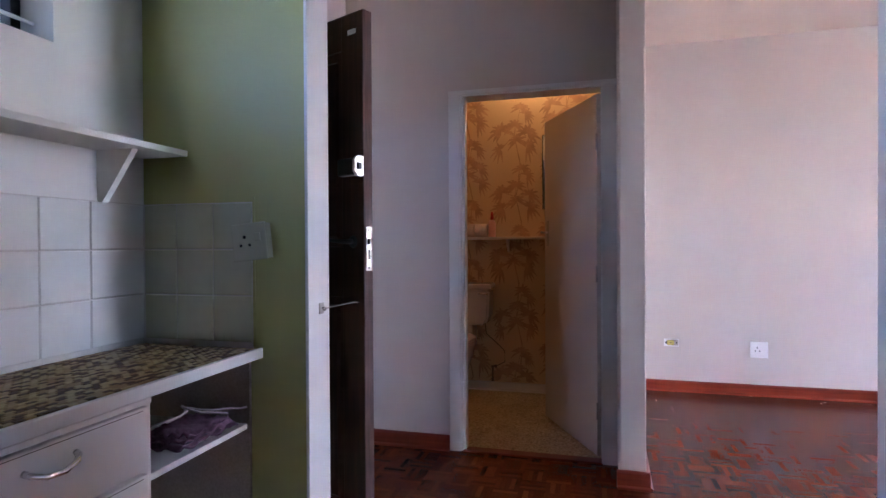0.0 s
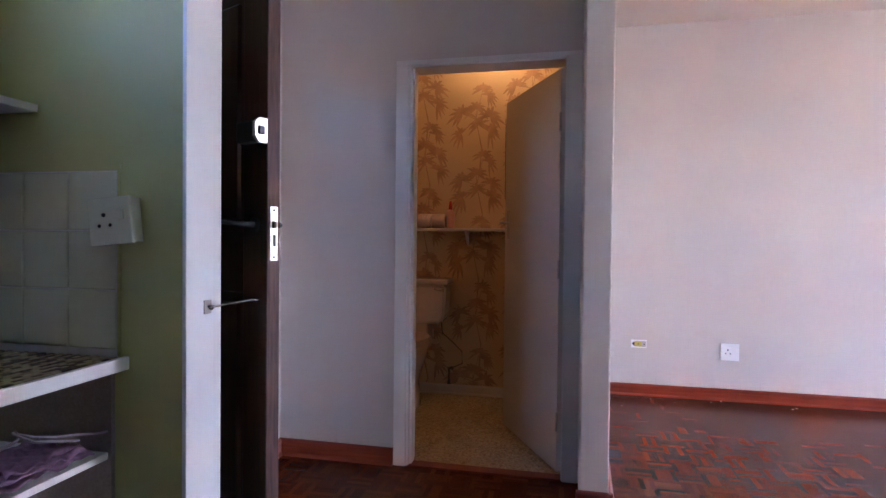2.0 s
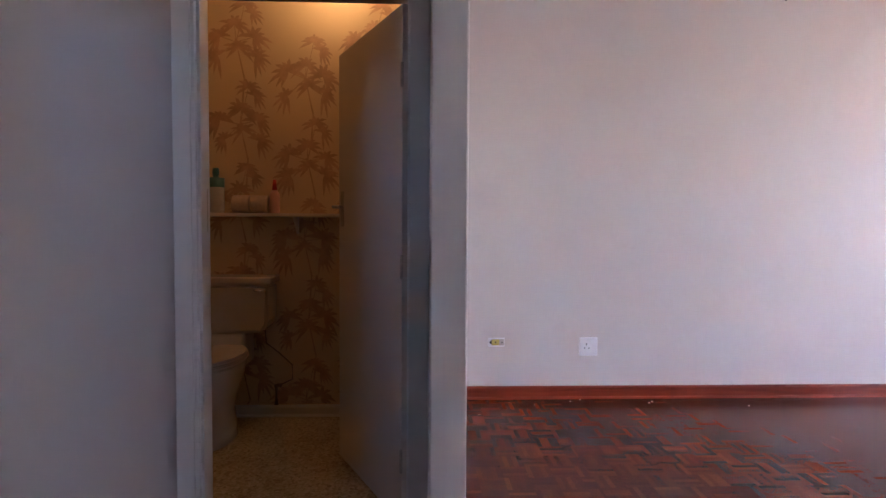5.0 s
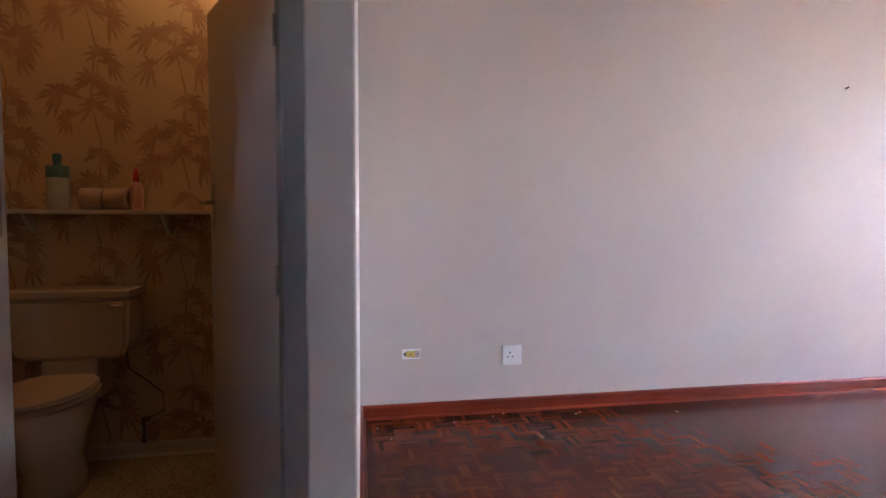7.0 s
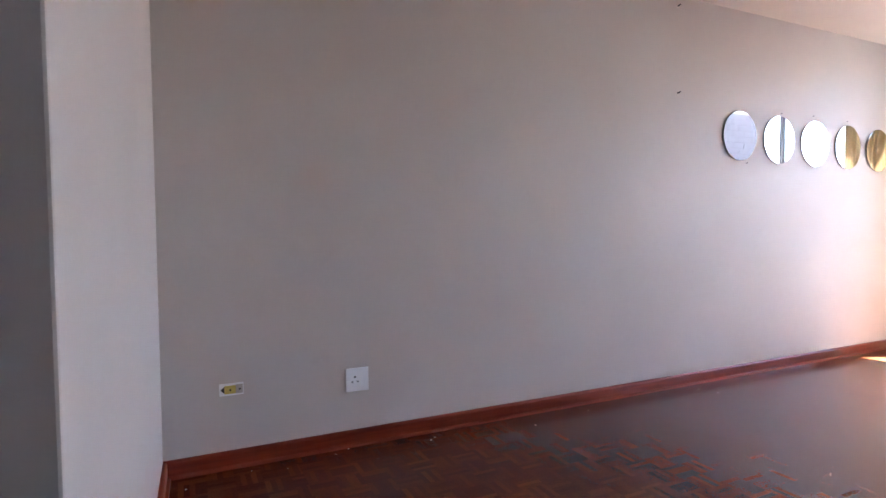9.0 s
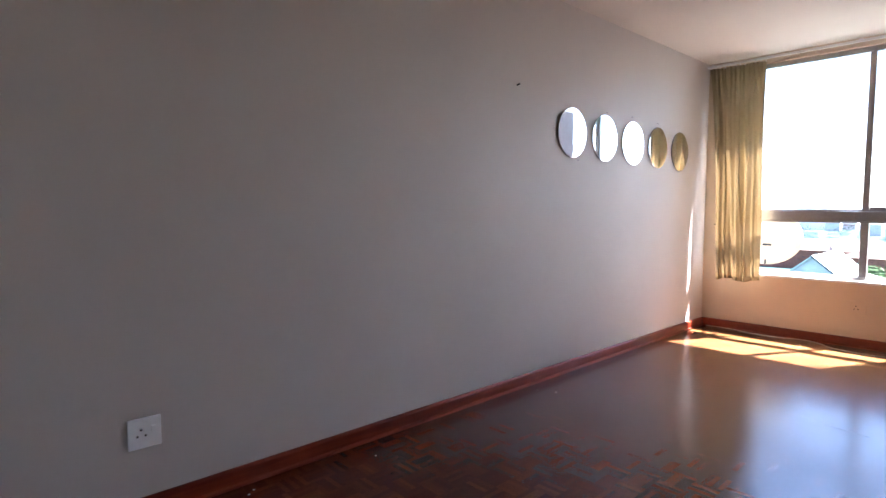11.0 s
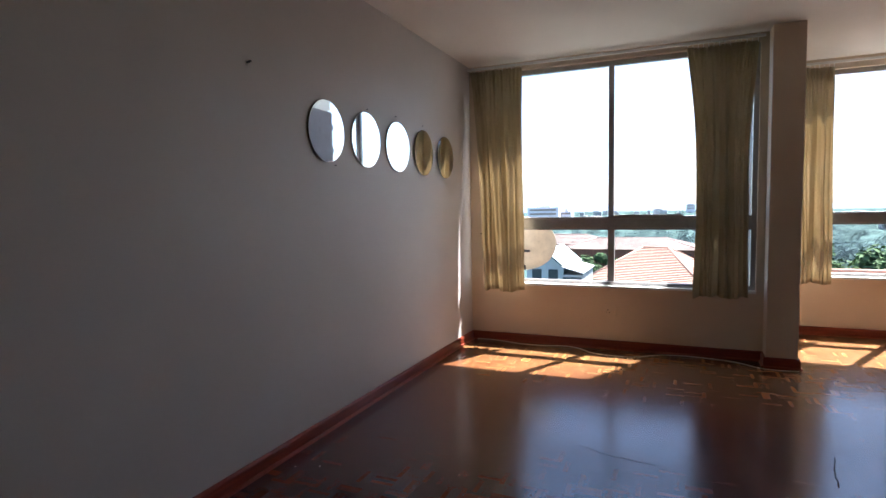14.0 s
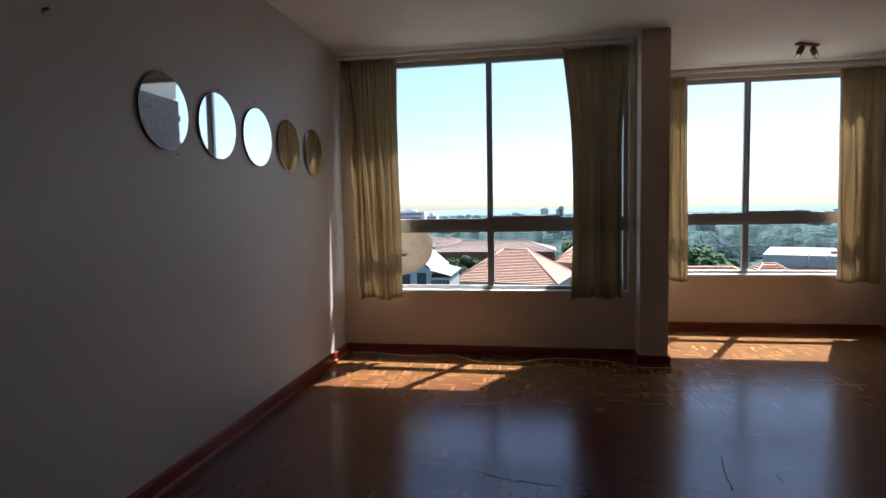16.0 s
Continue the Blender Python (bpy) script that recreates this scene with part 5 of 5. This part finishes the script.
def towers():
    for x, y, w, h, lab in ((900, 36, 13, 9, "grey"), (1100, -12, 15, 15, "pale"), (1100, -40, 12, 14, "pale"), (1100, -44, 9, 19, "pale"), (420, 100, 24, 14, "white"), (430, 85, 9, 11, "white")):
        th = thing("tower_block", f"distant {lab} tower block on the skyline", "building", (x, y, GROUND))
        part("shaft", box((0, -w / 2, 0), (12, w / 2, h)), M_TOWER, th)
        part("plant_room", box((3, -w / 5, h), (8, w / 5, h + 2)), M_TOWER, th)
        for k in range(3):
            part("window_band", box((-0.3, -w * 0.42, h - 2.5 - 3 * k), (0.0, w * 0.42, h - 1.2 - 3 * k)), M_ROOF2, th)


towers()


def leaf_cloud(lumps, count, size, seed, up=0.0):
    """Leaf sprays scattered over lumps (centre, radius): small bent quads, with gaps."""
    rng = random.Random(seed)
    verts, faces = [], []
    for c, r in lumps:
        c = Vector(c)
        for _ in range(int(count)):
            d = Vector((rng.gauss(0, 1), rng.gauss(0, 1), rng.gauss(0, 1) * 0.8)).normalized()
            p = c + d * r * rng.uniform(0.55, 1.08)
            n = d + Vector((rng.uniform(-1, 1), rng.uniform(-1, 1), rng.uniform(-0.3, 1)))
            n = (n * (1 - up) + Vector((0, 0, 2.0 * up))).normalized()
            u = n.orthogonal().normalized()
            u.rotate(Matrix.Rotation(rng.uniform(0, 6.28), 3, n))
            v = n.cross(u)
            s = size * rng.uniform(0.6, 1.4)
            k = len(verts)
            verts += [tuple(p - u * s), tuple(p + v * s * 0.55 + n * s * 0.15), tuple(p + u * s), tuple(p - v * s * 0.55 + n * s * 0.15)]
            faces.append((k, k + 1, k + 2, k + 3))
    return verts, faces


def tree(at, height, spread, seed, label, size=0.28, count=260):
    rng = random.Random(seed)
    th = thing("tree", label, "tree", (at[0], at[1], GROUND))
    h = height
    bm = rod([(0, 0, 0), (0.1, 0.05, h * 0.3), (-0.1, 0.1, h * 0.55)], 0.35, sides=10, taper=0.2)
    lumps = []
    for k in range(11):
        a, q = rng.uniform(0, 6.28), rng.uniform(0.25, 1.0)
        c = (spread * q * math.cos(a), spread * q * math.sin(a), h * rng.uniform(0.55, 0.88) - 0.12 * h * q)
        lumps.append((c, spread * rng.uniform(0.28, 0.46)))
        rod([(-0.1, 0.1, h * 0.5), (c[0] * 0.5, c[1] * 0.5, h * 0.5 + (c[2] - h * 0.5) * 0.7), c], 0.16, bm, 6, 0.04)
    part("trunk", bm, M_BARK, th)
    v, f = leaf_cloud(lumps, count, size, seed, 0.25)
    me = bpy.data.meshes.new("crown")
    me.from_pydata(v, [], f)
    me.materials.append(M_LEAF)
    ob = new("crown", me)
    ob.parent = th
    return th


tree((52, -11.5), 11.8, 4.6, 1, "broad green tree below the alcove window", 0.30, 420)
tree((60, -15.6), 10.0, 3.0, 8, "broad green tree below the alcove window", 0.30, 350)
tree((88, 18.2), 8.4, 2.6, 2, "green garden tree beside a dark brick house", 0.28)
tree((92, 14.0), 7.6, 2.2, 3, "green garden tree beside a dark brick house", 0.28)
tree((58, 11.2), 8.2, 1.5, 4, "slim green tree by a white house", 0.2)
tree((120, -8.0), 9.2, 4.5, 5, "dark green tree behind the tiled house", 0.4)
tree((112, -15.0), 9.0, 4.5, 6, "dark green tree behind the tiled house", 0.4)


def far_woods():
    rng = random.Random(11)
    lumps = []
    for _ in range(1300):
        d = 150 + 1100 * rng.random() ** 1.7
        a = rng.uniform(-0.62, 0.34)
        r = rng.uniform(1.8, 3.8) * (1 + d / 2500)
        lumps.append(((2 + d, 3.3 + d * math.tan(a), GROUND + r * rng.uniform(0.2, 0.8)), r))
    v, f = leaf_cloud(lumps, 190, 0.42, 12, 0.88)
    me = bpy.data.meshes.new("far_woods")
    me.from_pydata(v, [], f)
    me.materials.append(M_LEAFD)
    tagged(new("far_woods", me), "green woods to the horizon, blue haze painted into the leaves", "trees", kind="stuff")
    rooms = random.Random(21)
    vv, ff = [], []
    for _ in range(90):
        d = rooms.uniform(300, 1000)
        a = rooms.uniform(-0.6, 0.32)
        w, h = rooms.uniform(4, 9), rooms.uniform(5, 8)
        x, y = 2 + d, 3.3 + d * math.tan(a)
        k = len(vv)
        vv += [(x + i * w, y + j * w, GROUND + l * h) for l in (0, 1) for i, j in ((0, 0), (1, 0), (1, 1), (0, 1))]
        ff += [(k + 4, k + 5, k + 6, k + 7)] + [(k + q, k + (q + 1) % 4, k + 4 + (q + 1) % 4, k + 4 + q) for q in range(4)]
    me = bpy.data.meshes.new("far_houses")
    me.from_pydata(vv, [], ff)
    me.materials.append(M_RENDER)
    tagged(new("far_houses", me), "scattered pale houses among distant woods", "houses", kind="stuff")


far_woods()


def hills():
    bm = bmesh.new()
    lo, hi = [], []
    for k in range(121):
        a = -1.0 + 2.0 * k / 120
        x, y = 1500 * math.cos(a), 1500 * math.sin(a)
        z = 0.5 + 5 * noise.noise((k * 0.11, 3.3, 0)) + 2 * noise.noise((k * 0.4, 1.3, 0))
        lo.append(bm.verts.new((x, y, GROUND - 40)))
        hi.append(bm.verts.new((x, y, z)))
    for k in range(120):
        bm.faces.new((lo[k], lo[k + 1], hi[k + 1], hi[k]))
    structure("backdrop", bm, M_HILL, "horizon hills strip, pale haze painted in and glowing", "hills")


hills()

# brick face of the pier outside the first window
bricks = tagged(new("wall_pier_brick"), "red brick outer face of the pier", "wall", kind="structure")
bricks.empty_display_size = 0.05
part("mortar", box((W1 + 0.152, 2.50, 0.0), (W2 + 0.24, 2.512, CEIL)), plain("brown_mortar", (0.14, 0.106, 0.104), 0.9, 0, 0.2, 9), bricks)
brick_me = None
for row in range(33):
    for col in range(6):
        x = W1 + 0.16 + 0.23 * col + (0.115 if row % 2 else 0)
        if x + 0.22 > W2 + (0.37 if row // 2 % 2 else 0.24):
            continue
        if brick_me is None:
            ob = part("brick", box((0, 0, 0), (0.224, 0.005, 0.077), 0.002, segs=1), M_BRICK, bricks)
            brick_me = ob.data
        else:
            ob = new("brick", brick_me)
            ob.parent = bricks
        ob.location = (x, 2.512, 0.02 + 0.083 * row)

# ---------------------------------------------------------------- kitchen tiles
def tiles(name, label, spots, glaze):
    th = tagged(new(name), label, "tiles", kind="structure")
    th.empty_display_size = 0.05
    shared = {}
    for key, lo, size in spots:
        if key not in shared:
            ob = part("tile", box((0, 0, 0), size, 0.0025, segs=1), glaze, th)
            shared[key] = ob.data
        else:
            ob = new("tile", shared[key])
            ob.parent = th
        ob.location = lo
    return th


T = 0.151
zs = [0.866 + T * k for k in range(3)]
structure("trim_grout", box((KIT, -0.3, 0.845), (KIT + 0.003, GREEN, 0.866 + 3 * T)), M_GROUT, "grout bed of the splashback", "grout")
structure("trim_grout", box((KIT + 0.003, GREEN - 0.003, 0.845), (-0.766, GREEN, 0.866 + 3 * T)), M_GROUT, "grout bed of the splashback", "grout")
side_spots = [("w", (KIT + 0.001, 1.750, z), (0.007, 0.205, T - 0.003)) for z in zs]
side_spots += [("a", (KIT + 0.001, 1.748 - 0.162 * (k + 1), z), (0.007, 0.159, T - 0.003)) for k in range(12) for z in zs]
tiles("trim_tiles", "white glazed splashback tiles", side_spots, M_TILE)
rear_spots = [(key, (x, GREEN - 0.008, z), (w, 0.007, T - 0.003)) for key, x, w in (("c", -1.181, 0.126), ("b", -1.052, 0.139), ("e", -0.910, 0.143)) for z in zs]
tiles("trim_tiles", "white glazed splashback tiles on the green wall, tint painted in", rear_spots, M_TILEG)

# ---------------------------------------------------------------- parquet: basket of five fingers
SQ, N = 0.12, 5
rng = random.Random(77)
near_me = None
vs, fs = [], []
floor_parent = bpy.data.objects["floor"]
near = 0
areas = ((HALL, 1.2, GREEN, DOORW), (RET, 1.2, DOORW, BACK), (1.2, W2, SOUTH, BACK))
span = lambda p, q, top: min(q, top) - p
for ax0, ax1, ay0, ay1 in areas:
    for i in range(int(math.ceil((ax1 - ax0) / SQ))):
        for j in range(int(math.ceil((ay1 - ay0) / SQ))):
            x, y = ax0 + i * SQ, ay0 + j * SQ
            if x > W1 + 0.05 and y > 2.5:
                continue
            along_x = (i + j) % 2 == 0
            for k in range(N):
                wx, wy = (SQ, SQ / N) if along_x else (SQ / N, SQ)
                x0, y0 = (x, y + k * SQ / N) if along_x else (x + k * SQ / N, y)
                wx, wy = span(x0, x0 + wx, ax1), span(y0, y0 + wy, ay1)
                if wx < 0.002 or wy < 0.002:
                    continue
                cx, cy = x0 + wx / 2, y0 + wy / 2
                if 2.3 < cx < 3.5 and 3.35 < cy < 4.05 and near < 300:
                    near += 1
                    if near_me is None:
                        ob = part("parquet_finger", box((-SQ / 2 + 0.00006, -SQ / N / 2 + 0.00006, -0.010), (SQ / 2 - 0.00006, SQ / N / 2 - 0.00006, 0)), M_PARQO, floor_parent)
                        near_me = ob.data
                    else:
                        ob = new("parquet_finger", near_me)
                        ob.parent = floor_parent
                    ob.matrix_basis = pose(cx, cy, 0.0, rng.gauss(0, 0.02), rng.gauss(0, 0.02), 0 if along_x else 90)
                    continue
                hx, hy = wx / 2 - 0.00006, wy / 2 - 0.00006
                tx, ty, h = rng.gauss(0, 0.0003), rng.gauss(0, 0.0003), 0.0
                n0 = len(vs)
                for sx, sy in ((-1, -1), (1, -1), (1, 1), (-1, 1)):
                    vs.append((cx + sx * hx, cy + sy * hy, -0.010))
                for sx, sy in ((-1, -1), (1, -1), (1, 1), (-1, 1)):
                    vs.append((cx + sx * hx, cy + sy * hy, h + tx * sx * hx + ty * sy * hy))
                fs += [(n0 + 4, n0 + 5, n0 + 6, n0 + 7)] + [(n0 + q, n0 + (q + 1) % 4, n0 + 4 + (q + 1) % 4, n0 + 4 + q) for q in range(4)]
me = bpy.data.meshes.new("parquet")
me.from_pydata(vs, [], fs)
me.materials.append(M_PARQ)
ob = new("parquet", me)
ob.parent = floor_parent
tagged(ob, "red-brown basket-weave mosaic parquet", kind="stuff")
